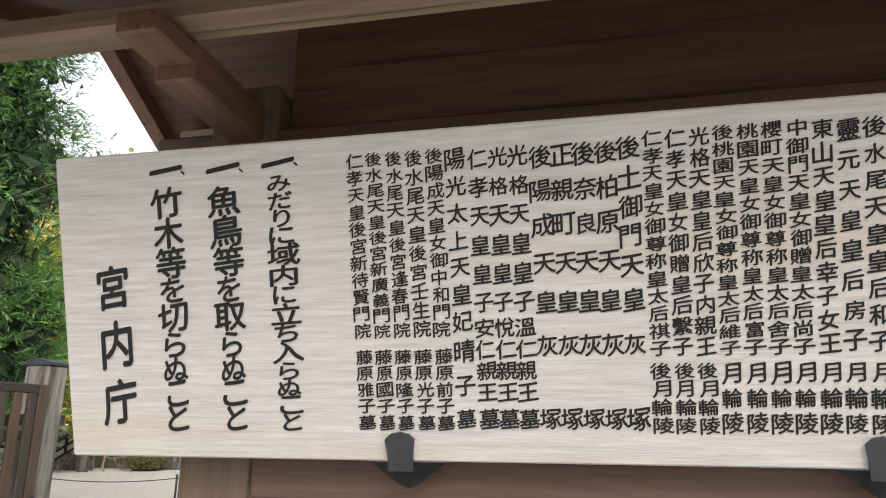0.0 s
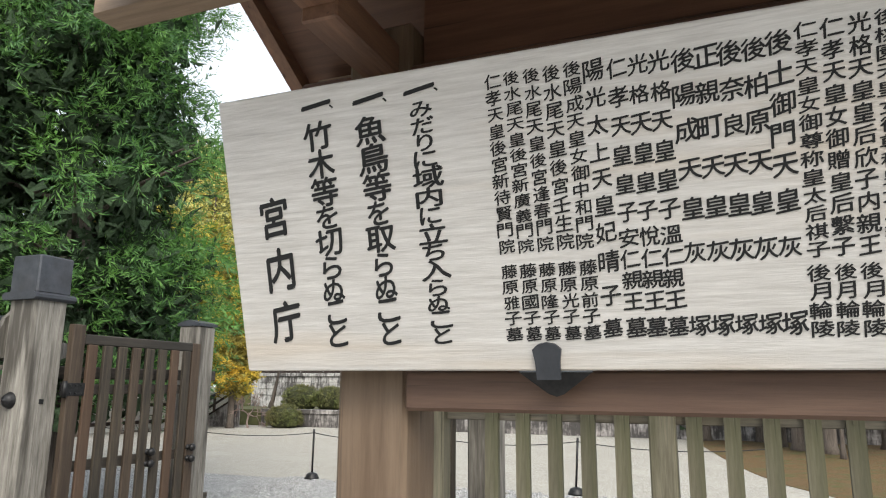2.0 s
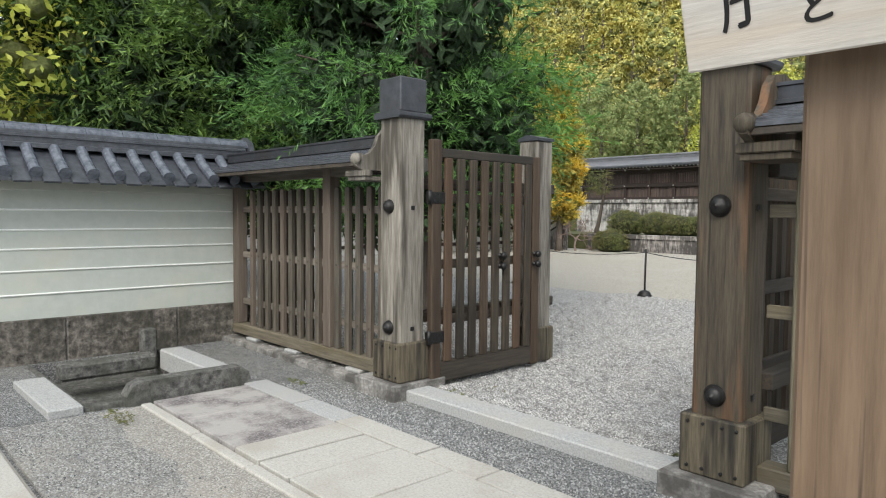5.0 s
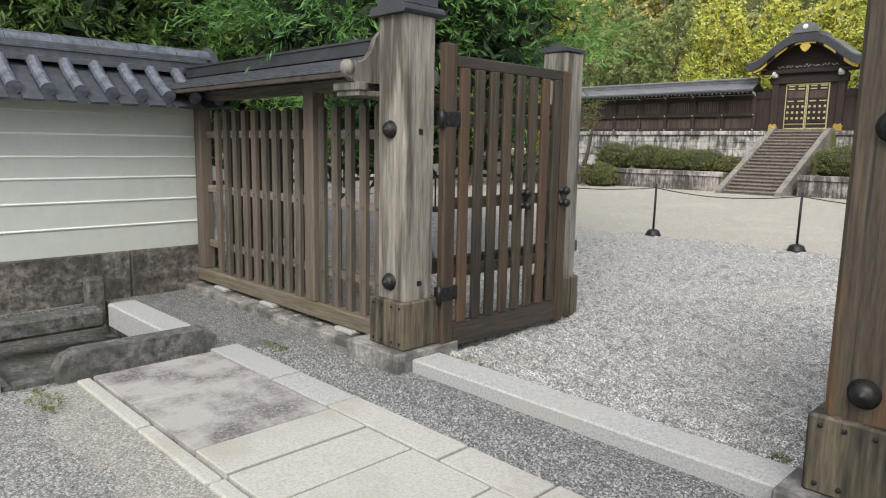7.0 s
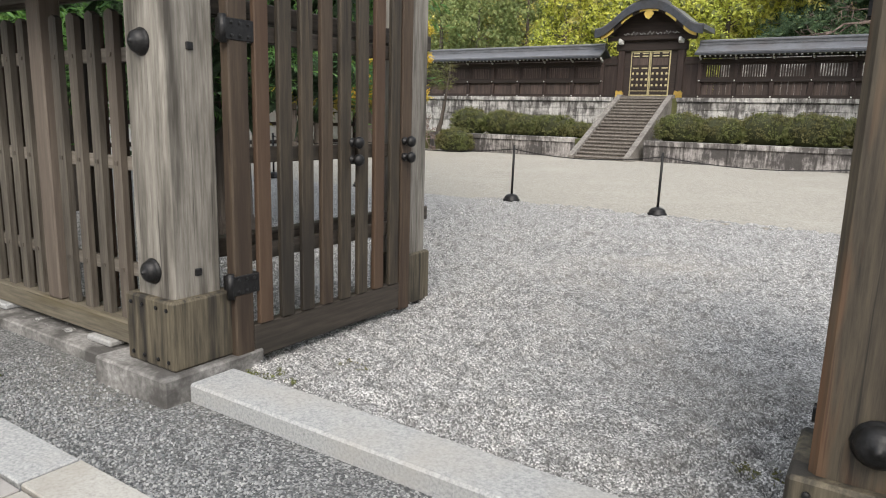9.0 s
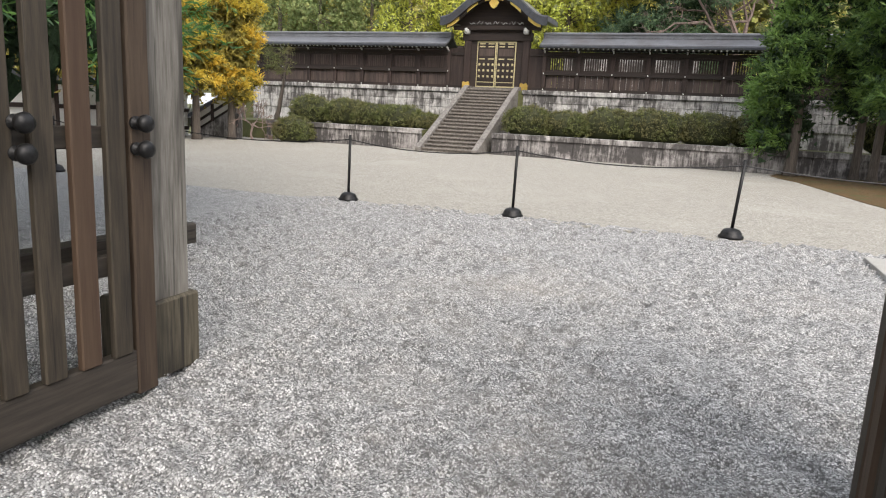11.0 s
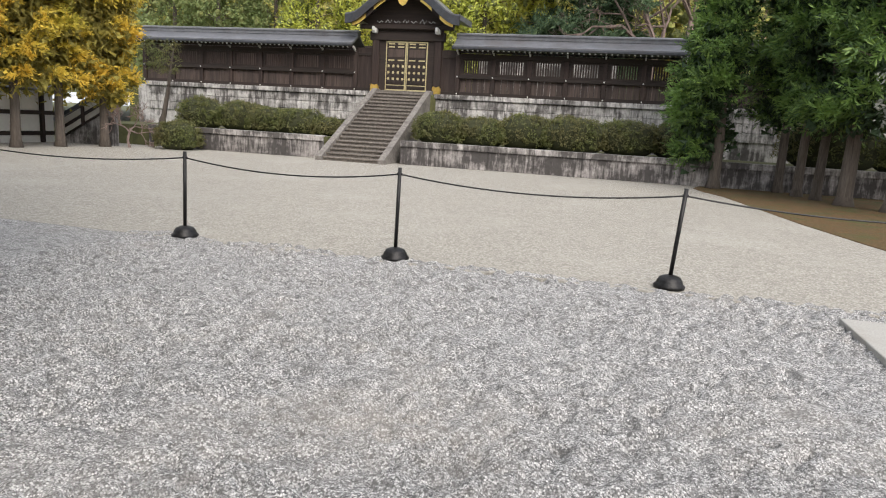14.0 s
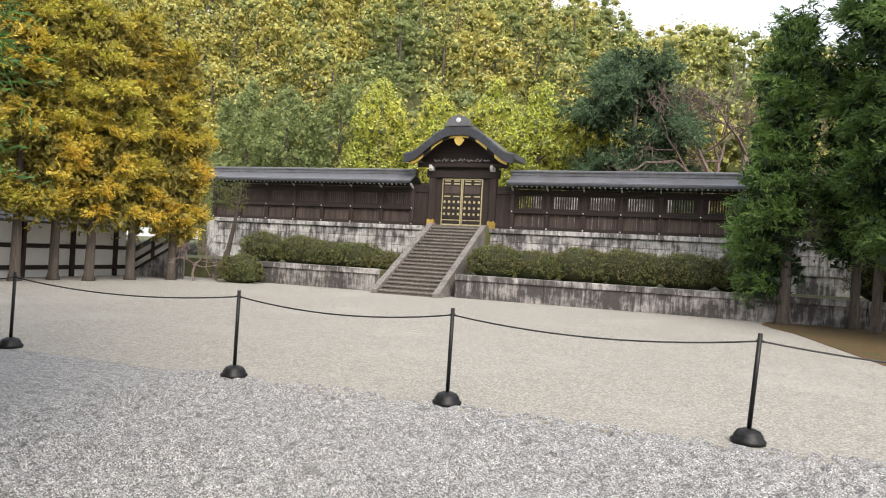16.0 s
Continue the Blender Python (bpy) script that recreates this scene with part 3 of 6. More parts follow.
def gate_leaf(x, s, label, knobs=True):
    """One leaf of the gate, swung inwards against its rear post; s is the side its face shows to."""
    d = thing("gate_leaf", label, "gate", "leaves of the gate", (x, 4.55, 0.03))
    t = 0.035
    y0, y1 = 4.53, 6.14
    for name, a, b in (("hinge_stile", y0, y0 + 0.13), ("latch_stile", y1 - 0.12, y1)):
        part(name, Geo().box(x - t, x + t, a, b, 0.03, 2.42 if a == y0 else 2.34, 0.008), M_DOORW, d)
    part("top_rail", Geo().box(x - t + 0.003, x + t - 0.003, y0 + 0.13, y1 - 0.12, 2.25, 2.34, 0.008), M_DOORY, d)
    part("bottom_rail", Geo().box(x - t + 0.003, x + t - 0.003, y0 + 0.13, y1 - 0.12, 0.05, 0.25, 0.008), M_DOORY, d)
    for z in (0.66, 1.21, 1.86):
        part("cross_rail", Geo().box(x - 0.02 - s * 0.012, x + 0.02 - s * 0.012, y0 + 0.13, y1 - 0.12, z - 0.045, z + 0.045, 0.005), M_DOORY, d)
    n = 8
    for i in range(n):
        y = y0 + 0.215 + (y1 - y0 - 0.42) * i / (n - 1)
        part("slat", Geo().box(x + s * 0.011, x + s * 0.047, y - 0.05, y + 0.05, 0.25, 2.25, 0.006), M_DOORW, d)
    for z in (0.5, 1.86):
        part("hinge_strap", Geo().box(x - t - 0.006, x + t + 0.006, y0 - 0.02, y0 + 0.17, z - 0.055, z + 0.055, 0.004), M_IRON, d, "black iron hinge strap")
        for dy in (0.02, 0.075, 0.13):
            for dz in (-0.032, 0.032):
                m = Matrix.Translation((x + s * (t + 0.005), y0 + dy, z + dz)) @ Vector((s, 0, 0)).to_track_quat("Z", "Y").to_matrix().to_4x4()
                part("rivet", Geo().lathe([(0.011, -0.002), (0.010, 0.005), (0.004, 0.008)], 8, m), M_IRON, d)
        hb = Geo().tube([(x + s * 0.02, y0 - 0.02, z - 0.07), (x + s * 0.02, y0 - 0.02, z + 0.07)], 0.022, 10)
        part("hinge_pin", hb, M_IRON, d, "", True)
    for yy in (y1 - 0.66, y1 - 0.10) if knobs else ():
        for z in (1.16, 1.27):
            xs = x + s * 0.048
            m = Matrix.Translation((xs, yy, z)) @ Vector((s, 0, 0)).to_track_quat("Z", "Y").to_matrix().to_4x4()
            part("knob", Geo().lathe([(0.028, -0.01), (0.03, 0.005), (0.016, 0.012), (0.018, 0.03), (0.036, 0.04), (0.04, 0.06), (0.03, 0.078), (0.008, 0.086)], 12, m), M_IRON, d, "black iron knob", True)
    return d


gate_leaf(-5.03, 1, "open slatted timber gate leaf swung inwards")
gate_leaf(-2.085, -1, "open slatted timber gate leaf swung inwards, brown-stained", False)


# ---- fences beside the gate ----
def picket_fence(x0, x1, mid, step_from, label, m_picket, m_rail, top, posts, s):
    """A picket fence on a sill between posts, roofed by a narrow ridge of its own."""
    f = thing("picket_fence", label, "fence", "fences beside the gate", ((x0 + x1) / 2, 4.42, 0.05))
    part("sill", Geo().box(x0, x1, 4.34, 4.5, 0.06, 0.2, 0.012), M_SILL, f, "mossy sill beam")
    for x in posts:
        part("fence_post", Geo().box(x - 0.075, x + 0.075, 4.35, 4.49, 0.2, 2.2, 0.01), m_picket, f)
    for z in (0.5, 1.13, 1.74):
        part("rail", Geo().box(x0, x1, 4.425, 4.465, z - 0.04, z + 0.04, 0.004), m_rail, f)
    me = None
    x = step_from
    while x < x1 - 0.06:
        if all(abs(x - q) > 0.1 for q in posts):
            if me is None:
                g = Geo().prism([(-0.043, 0.2), (0.043, 0.2), (0.043, top - 0.012), (0, top + 0.008), (-0.043, top - 0.012)], "y", 4.385, 4.424)
                for z in (0.5, 1.13, 1.74):
                    g.box(-0.012, 0.012, 4.377, 4.386, z - 0.012, z + 0.012)
                me = g.mesh("picket", m_picket)
                # Rear pickets in the dark door timber, standing for shade between front pickets.
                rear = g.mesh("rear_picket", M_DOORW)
            ob = part("picket", me, None, f)
            ob.location = (x, 0, 0)
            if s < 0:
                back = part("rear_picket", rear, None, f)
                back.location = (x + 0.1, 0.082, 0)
        x += 0.2
    return f


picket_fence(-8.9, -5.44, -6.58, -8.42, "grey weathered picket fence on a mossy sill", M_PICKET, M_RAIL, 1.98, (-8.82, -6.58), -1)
picket_fence(-1.8, 3.2, -0.138, -1.165, "green-tinged picket fence on a timber sill", M_FENCER, M_SILL, 1.95, (-1.55, -0.138, 1.9, 3.1), 1)


def fence_roof(x0, x1, s, label, timber):
    """A shallow two-sided copper roof over a fence, with curved gable boards at the post's end."""
    r = thing("fence_roof", label, "roof", "roofs over the fences", ((x0 + x1) / 2, 4.42, 2.2))
    for sy, name in ((-1, "front_slope"), (1, "rear_slope")):
        g = Geo()
        for i in range(6):
            a, b = i / 6, (i + 1) / 6
            ya, yb = 0.44 * (1 - a), 0.44 * (1 - b)
            za, zb = 2.2 + 0.17 * a ** 0.9 + 0.012, 2.2 + 0.17 * b ** 0.9
            pts = [(4.42 + sy * ya, za - 0.012), (4.42 + sy * ya, za + 0.012), (4.42 + sy * yb, zb + 0.012), (4.42 + sy * yb, zb - 0.012)]
            g.prism(pts, "x", x0, x1)
        part(name, g, M_TILEDARK, r, "dark shingled slope")
    part("eave_board", Geo().box(x0, x1, 3.985, 4.03, 2.155, 2.195, 0.004), M_DOORY, r)
    part("rear_eave_board", Geo().box(x0, x1, 4.81, 4.855, 2.155, 2.195, 0.004), M_RAIL, r)
    part("ridge", Geo().prism([(4.3, 2.36), (4.54, 2.36), (4.54, 2.385), (4.515, 2.39), (4.515, 2.46), (4.53, 2.465), (4.53, 2.485), (4.42, 2.505), (4.31, 2.485), (4.31, 2.465), (4.325, 2.46), (4.325, 2.39), (4.3, 2.385)], "x", x0, x1), M_COPPER, r, "boxed copper ridge")
    part("wall_plate", Geo().box(x0 + 0.1, x1, 4.36, 4.48, 2.1, 2.2, 0.006), M_RAIL, r)
    n = int((x1 - x0) / 0.9)
    for i in range(n + 1):
        x = x0 + 0.2 + (x1 - x0 - 0.4) * i / n
        part("rafter", Geo().prism([(4.02, 2.15), (4.02, 2.19), (4.42, 2.34), (4.42, 2.3)], "x", x - 0.025, x + 0.025), M_RAIL, r)
    e = x1 if s < 0 else x0
    a, b = (e - 0.002, e + 0.05) if s < 0 else (e - 0.05, e + 0.002)
    curve = [(3.95, 2.16), (3.93, 2.22), (3.96, 2.27), (4.02, 2.28), (4.06, 2.26), (4.13, 2.29), (4.19, 2.36), (4.23, 2.46), (4.3, 2.53), (4.42, 2.55)]
    full = curve + [(8.84 - y, z) for y, z in reversed(curve[:-1])] + [(4.8, 2.12), (4.04, 2.12)]
    part("gable_board", Geo().prism(full, "x", a, b), timber, r, "carved curving gable board")
    m = Matrix.Translation((e + (0.03 if s < 0 else -0.03), 3.97, 2.22)) @ pose(0, 0, 0, 90)
    part("scroll", Geo().lathe([(0.055, -0.03), (0.06, 0.0), (0.05, 0.03), (0.02, 0.04)], 14, m), timber, r, "", True)
    c0, c1 = (e - 0.22, e + 0.1) if s < 0 else (e - 0.1, e + 0.22)
    part("bracket_beam", Geo().box(c0, c1, 4.02, 4.12, 2.06, 2.12, 0.006).box(c0 + 0.02, c1 - 0.02, 4.04, 4.4, 2.02, 2.06, 0.004), timber, r, "stepped bracket beam")
    return r


fence_roof(-8.98, -5.5, -1, "dark copper ridge roof over the picket fence", M_POST)
fence_roof(-1.74, 3.2, 1, "dark shingled ridge roof over the picket fence", M_POSTR)
structure("fence_kerb", Geo().box(-8.95, -5.63, 4.2, 4.6, -0.2, 0.02, 0.01), M_BASESTONE, "low stone kerb under the fence")
structure("fence_kerb_2", Geo().box(-1.67, 3.4, 4.2, 4.6, -0.2, 0.02, 0.01), M_BASESTONE, "low stone kerb under the fence")
for x in (-8.3, -7.3, -6.0, -1.2, 0.0, 1.2, 2.4):
    tagged(new("pad_stone", Geo().box(x - 0.13, x + 0.13, 4.3, 4.54, 0.02, 0.06, 0.01).mesh("pad_stone", M_GRANITE)), "flat pad stone under the sill beam", "stone", "pad stones")


# ---- tiled plaster wall ----
def plaster_wall():
    structure("wall_west_base", Geo().box(-9.5, -8.93, -8, 4.62, -0.5, 0.455), M_DARKSTONE)
    structure("wall_west", Geo().box(-9.44, -9.0, -8, 4.6, 0.455, 2.05), M_PLASTER, "cream plaster wall with white lines")
    w = bpy.data.objects["wall_west"]
    for z in (0.74, 1.01, 1.26, 1.48, 1.71):
        part("white_line", Geo().prism([(-9.001, z - 0.011), (-8.99, z - 0.011), (-8.982, z), (-8.99, z + 0.011), (-9.001, z + 0.011)], "y", -8, 4.58), M_PLINE, w)
    part("wall_plate", Geo().box(-9.05, -8.97, -8, 4.61, 1.93, 2.05, 0.01), M_PLASTER, w)
    r = thing("wall_roof", "grey tiled roof along the plaster wall", "roof", "", (-9.22, 0, 2.0))
    for sx, name in ((1, "roof_bed"), (-1, "rear_roof_bed")):
        part(name, Geo().prism([(-9.22, 2.42), (-9.22 + sx * 0.66, 2.02), (-9.22 + sx * 0.66, 2.06), (-9.22, 2.47)], "y", -8, 4.66), M_TILEDARK, r)
    part("ridge", Geo().prism([(-9.42, 2.42), (-9.02, 2.42), (-9.02, 2.47), (-9.05, 2.48), (-9.05, 2.54), (-9.03, 2.545), (-9.03, 2.57), (-9.06, 2.58), (-9.06, 2.62), (-9.38, 2.62), (-9.38, 2.58), (-9.41, 2.57), (-9.41, 2.545), (-9.39, 2.54), (-9.39, 2.48), (-9.42, 2.47)], "y", -8, 4.62), M_TILEDARK, r, "layered ridge tiles")
    n = 30
    for i in range(n):
        y0 = 4.68 - i * 0.42
        a = [math.pi * k / 8 for k in range(9)]
        pts = [(-9.22 + 0.16 * math.cos(t), 2.6 + 0.12 * math.sin(t)) for t in a]
        part("ridge_cap_tile", Geo().prism(pts, "y", y0 - 0.415, y0), M_TILE, r, "", False)
    part("ridge_end_tile", Geo().prism([(-9.44, 2.4), (-9.0, 2.4), (-8.98, 2.55), (-9.05, 2.68), (-9.22, 2.76), (-9.39, 2.68), (-9.46, 2.55)], "y", 4.66, 4.73), M_TILEDARK, r, "stepped ridge end tile")
    tube = None
    y = 4.5
    while y > -7.5:
        if tube is None:
            g = Geo()
            seg = [(-9.0, 2.44), (-8.86, 2.33), (-8.72, 2.245), (-8.58, 2.165), (-8.545, 2.145)]
            g.tube([(a, 0, b - 0.02) for a, b in seg], 0.062, 12)
            g.tube([(-8.56, 0, 2.135), (-8.53, 0, 2.118)], 0.07, 12)
            tube = g.mesh("round_tile", M_TILE, False)
        ob = part("round_tile", tube, None, r)
        ob.location = (0, y, 0)
        pan = Geo()
        for k in range(3):
            x0 = -8.62 - 0.14 * k
            z0 = 2.10 + 0.085 * k
            pan.box(x0, x0 + 0.17, -0.225, -0.055, z0 - 0.012, z0 + 0.012, 0, Matrix.Translation((0, y, 0)) @ Matrix.Translation((x0, 0, z0)) @ pose(0, 0, 0, 0, 31) @ Matrix.Translation((-x0, 0, -z0)))
        part("pan_tile", pan, M_TILEDARK, r)
        y -= 0.285
    for i, (a, b) in enumerate(((4.62, 3.6), (3.585, 2.3), (2.285, 0.9), (0.885, -0.6), (-0.615, -2.4), (-2.415, -5))):
        part("base_stone", Geo().box(-8.95, -8.915 + 0.006 * (i % 2), b, a, -0.4, 0.462, 0.012), M_ROUGHSTONE, w)


plaster_wall()


# ---- drain and paving outside the gate ----
paving = tagged(new("paving", Geo().box(-6.3, 8, 2.36, 3.48, -0.2, -0.03).mesh("paving", M_DARKSTONE)), "granite slab path along the gate front", kind="structure")
xs = [-6.28, -5.55, -4.66, -4.29, -3.89, -3.3, -2.6, -1.9, -1.1, -0.3, 0.5, 1.4, 2.3, 3.2]
for i in range(len(xs) - 1):
    part("slab", Geo().box(xs[i] + 0.01, xs[i + 1] - 0.01, 2.345, 3.225, -0.12, 0.012 + 0.003 * (i % 3), 0.006), M_SLABDARK if i < 2 else M_SLAB, paving)
bx = [-6.35, -5.4, -4.72, -3.7, -3.1, -2.0, -0.9, 0.3, 1.5, 2.8]
for i in range(len(bx) - 1):
    part("border_slab", Geo().box(bx[i] + 0.01, bx[i + 1] - 0.01, 3.245, 3.485, -0.12, 0.014 - 0.003 * (i % 2), 0.006), M_GRANITE if i < 2 else M_SLAB, paving)
for i, (a, b) in enumerate(((-6.3, -5.2), (-5.2, -4.3), (-4.3, -3.0), (-3.0, -1.2), (-1.2, 1.0), (1.0, 3.0))):
    part("edge_stone", Geo().box(a + 0.01, b - 0.01, 2.24, 2.335, -0.12, 0.0 - 0.004 * (i % 2), 0.012), M_SLAB, paving)
road = tagged(new("road_paving", Geo().box(-16, 8, -8, 1.1, -0.2, -0.02).mesh("road_paving", M_DIRT)), "pale granite paving of the approach", kind="structure")
for i in range(14):
    for j in range(2):
        x = -9 + i * 1.1 + 0.4 * j
        part("paving_slab", Geo().box(x + 0.006, x + 1.094, 1.08 - 0.62 * (j + 1) + 0.006, 1.08 - 0.62 * j, -0.1, 0.0 + 0.003 * ((i + j) % 3), 0.006), M_SLAB, road)


def drain():
    d = thing("drain_pit", "stone-lined drain pit below the plaster wall", "drain", "", (-7.4, 2.6, -0.3))
    part("pit_floor", Geo().box(-8.9, -6.45, 1.8, 3.3, -0.38, -0.3), M_DARKSTONE, d, "dark wet pit floor")
    part("front_curb", Geo().prism([(2.16, -0.05), (2.14, 0.06), (2.19, 0.15), (2.28, 0.185), (3.22, 0.185), (3.3, 0.12), (3.32, -0.05)], "x", -6.5, -6.33), M_DARKSTONE, d, "round-shouldered dark curb stone")
    part("side_block", Geo().box(-7.98, -6.72, 3.02, 3.28, -0.1, 0.13, 0.015), M_GRANITE, d, "pale granite side block")
    part("side_slab", Geo().box(-7.85, -6.48, 1.55, 1.83, -0.1, 0.02, 0.01), M_GRANITE, d, "greenish flat slab")
    part("pit_side", Geo().box(-8.85, -6.5, 3.2, 3.27, -0.3, 0.0, 0.01).box(-8.85, -6.5, 1.84, 1.9, -0.3, -0.03, 0.01).box(-6.56, -6.48, 1.9, 3.2, -0.3, 0.0, 0.01), M_DARKSTONE, d, "dark stone pit sides")
    part("back_stone", Geo().box(-8.2, -7.98, 2.0, 3.0, -0.1, 0.08, 0.03), M_DARKSTONE, d)
    part("marker_stub", Geo().box(-8.55, -8.38, 2.98, 3.14, -0.1, 0.3, 0.015), M_DARKSTONE, d, "squat square stone stub")


drain()


# ---- notice board ----
SIGN_UP = Vector((0, -0.2766, 0.961))
SIGN_FOOT = Vector((0, 1.206, 1.9346))
SIGN_OUT = Vector((0, -0.961, -0.2766))


def on_sign(x, h, out=0.0):
    return Vector((x, 0, 0)) + SIGN_FOOT + h * SIGN_UP + out * SIGN_OUT


SIGN_M = Matrix(((1, 0, 0, 0), (0, SIGN_UP.y, SIGN_OUT.y, SIGN_FOOT.y), (0, SIGN_UP.z, SIGN_OUT.z, SIGN_FOOT.z), (0, 0, 0, 1)))


def sign_stand():
    s = thing("notice_stand", "roofed brown timber stand carrying the notice board", "notice stand", "", (0.26, 1.35, 0))
    for x in (-0.483, 0.86):
        part("stand_post", Geo().box(x, x + 0.139, 1.28, 1.42, -0.05, 2.62, 0.008), M_SIGNPOST, s)
    part("lower_beam", Geo().box(-0.34, 0.857, 1.262, 1.38, 1.868, 1.938, 0.006), M_SIGNBEAM, s)
    part("head_beam", Geo().box(-0.6, 1.12, 1.285, 1.37, 2.45, 2.53, 0.006), M_ROOFWOOD, s)
    part("back_board", Geo().box(-0.34, 0.855, 1.33, 1.35, 2.53, 2.8), M_ROOFWOOD, s, "dark plank infill under the roof")
    for x in (-0.442, 0.9):
        part("arm", Geo().box(x, x + 0.07, 1.04, 1.285, 2.505, 2.575, 0.004).box(x, x + 0.07, 0.94, 1.04, 2.53, 2.568, 0.004), M_ARM, s, "stepped bracket arm")
        part("rear_arm", Geo().box(x, x + 0.07, 1.415, 1.66, 2.53, 2.6, 0.004), M_ARM, s)
    part("front_purlin", Geo().box(-0.86, 1.38, 0.985, 1.05, 2.576, 2.612, 0.004), M_SIGNPOSTX, s)
    part("rear_purlin", Geo().box(-0.7, 1.22, 1.5, 1.58, 2.6, 2.65, 0.004), M_SIGNPOSTX, s)
    part("front_roof", Geo().prism([(1.3, 2.81), (0.78, 2.575), (0.78, 2.62), (1.3, 2.88)], "x", -0.754, 1.32), M_ROOFWOOD, s, "dark board roof slope")
    part("rear_roof", Geo().prism([(1.3, 2.81), (1.78, 2.545), (1.78, 2.59), (1.3, 2.88)], "x", -0.754, 1.32), M_ROOFWOOD, s, "dark board roof slope")
    part("barge_board", Geo().prism([(1.3, 2.77), (1.3, 2.84), (1.8, 2.56), (1.8, 2.49)], "x", -0.79, -0.755), M_ARM, s, "slanting barge board")
    part("front_barge_board", Geo().prism([(1.3, 2.77), (0.76, 2.54), (0.76, 2.6), (1.3, 2.84)], "x", -0.79, -0.755), M_ARM, s, "slanting barge board")
    part("eave_board", Geo().box(-0.84, 1.31, 0.75, 0.78, 2.55, 2.62, 0.004), M_ROOFWOOD, s)
    b = thing("notice_board", "pale cypress notice board with black brushed columns", "notice board", "", on_sign(0.26, 0))
    part("board", Geo().box(-0.629, 1.145, 0, 0.4884, -0.028, 0.0, 0.003, SIGN_M), M_SIGN, b)
    for x in (-0.0695, 0.5795):
        w = 0.0225
        pts = [(-w * 0.82, -0.012), (w * 0.82, -0.012), (w * 0.86, 0.015), (w * 1.0, 0.035), (w * 0.6, 0.043), (0, 0.0455), (-w * 0.6, 0.043), (-w, 0.035), (-w * 0.86, 0.015)]
        part("clip", Geo().prism(pts, "z", 0.001, 0.007, SIGN_M @ Matrix.Translation((x, 0, 0))), M_COPPER, b, "flared dark metal clip")
        part("clip_foot", Geo().prism([(-0.058, -0.005), (0.058, -0.005), (0.012, -0.04), (0.0, -0.044), (-0.012, -0.04)], "z", -0.03, -0.012, SIGN_M @ Matrix.Translation((x + 0.006, 0, 0))), M_IRON, b, "pointed black iron foot")
    return b


BOARD = sign_stand()
GLYPH = {}
KANA = "みだりにちらぬことを"


def flat_glyph(ch, weight):
    cu = bpy.data.curves.new("glyph", "FONT")
    cu.body, cu.size, cu.resolution_u, cu.offset = ch, 1.0, 3, weight
    ob = bpy.data.objects.new("glyph", cu)
    me = bpy.data.meshes.new_from_object(ob)
    v = [p.co[:] for p in me.vertices]
    f = [tuple(p.vertices) for p in me.polygons]
    bpy.data.objects.remove(ob)
    bpy.data.meshes.remove(me)
    bpy.data.curves.remove(cu)
    return v, f


def glyph(ch, weight):
    """The outline of one character as flat faces in a unit square, doubled sideways for a brush's weight."""
    if (ch, weight) not in GLYPH:
        v, f = flat_glyph(ch, 0.0)
        xa, xb = min(p[0] for p in v), max(p[0] for p in v)
        ya, yb = min(p[1] for p in v), max(p[1] for p in v)
        k = 0.95 / max(xb - xa, yb - ya, 0.6)
        v = [((p[0] - (xa + xb) / 2) * k, (p[1] - (ya + yb) / 2) * k) for p in v]
        vv, ff = [], []
        for j, (dx, dy) in enumerate(((-0.018, -0.012), (0.0, 0.012), (0.018, 0.0), (0.004, -0.02))):
            n = len(vv)
            vv += [(a + weight * dx, b + weight * dy, j * 0.00025) for a, b in v]
            ff += [tuple(i + n for i in q) for q in f]
        GLYPH[ch, weight] = (vv, ff)
    return GLYPH[ch, weight]


def column(x, top, bottom, width, *runs):
    """Characters brushed down the board in runs of (text, share of the height where the run starts, and ends)."""
    col = part("brushed_column", Geo().box(x - 0.0002, x + 0.0002, bottom, bottom + 0.0004, 0.0002, 0.0004, 0, SIGN_M), M_INK, BOARD, "column of black brushed characters")
    for text, f0, f1 in runs:
        chars = list(text)
        share = [0.3 if c == "、" else 0.55 if c == "一" else 0.82 if c in KANA else 1.0 for c in chars]
        unit = (top - bottom) * (f1 - f0) / sum(share)
        h = top - (top - bottom) * f0
        for c, w in zip(chars, share):
            mid = h - unit * w / 2
            h -= unit * w
            v, f = glyph(c, 1.45 if width > 0.05 else 1.0)
            sx = width * random.uniform(0.95, 1.06) * (0.78 if c in KANA else 1.0)
            sy = min(unit * w * (1.08 if width > 0.05 else 0.94), sx * (1.2 if width > 0.05 else 1.02)) * random.uniform(0.94, 1.02)
            dx = random.uniform(-0.03, 0.03) * width
            if c == "、":
                sx = sy = width * 0.28
                mid, dx = mid + unit * 0.3, width * 0.55
            if c == "一":
                sy = sx
            sh = random.uniform(0.08, 0.16)
            g = Geo().add([(x + dx + p[0] * sx, mid + (p[1] + sh * p[0]) * sy, 0.0006 + p[2]) for p in v], f, SIGN_M)
            part("brushed_character", g, M_INK, col)


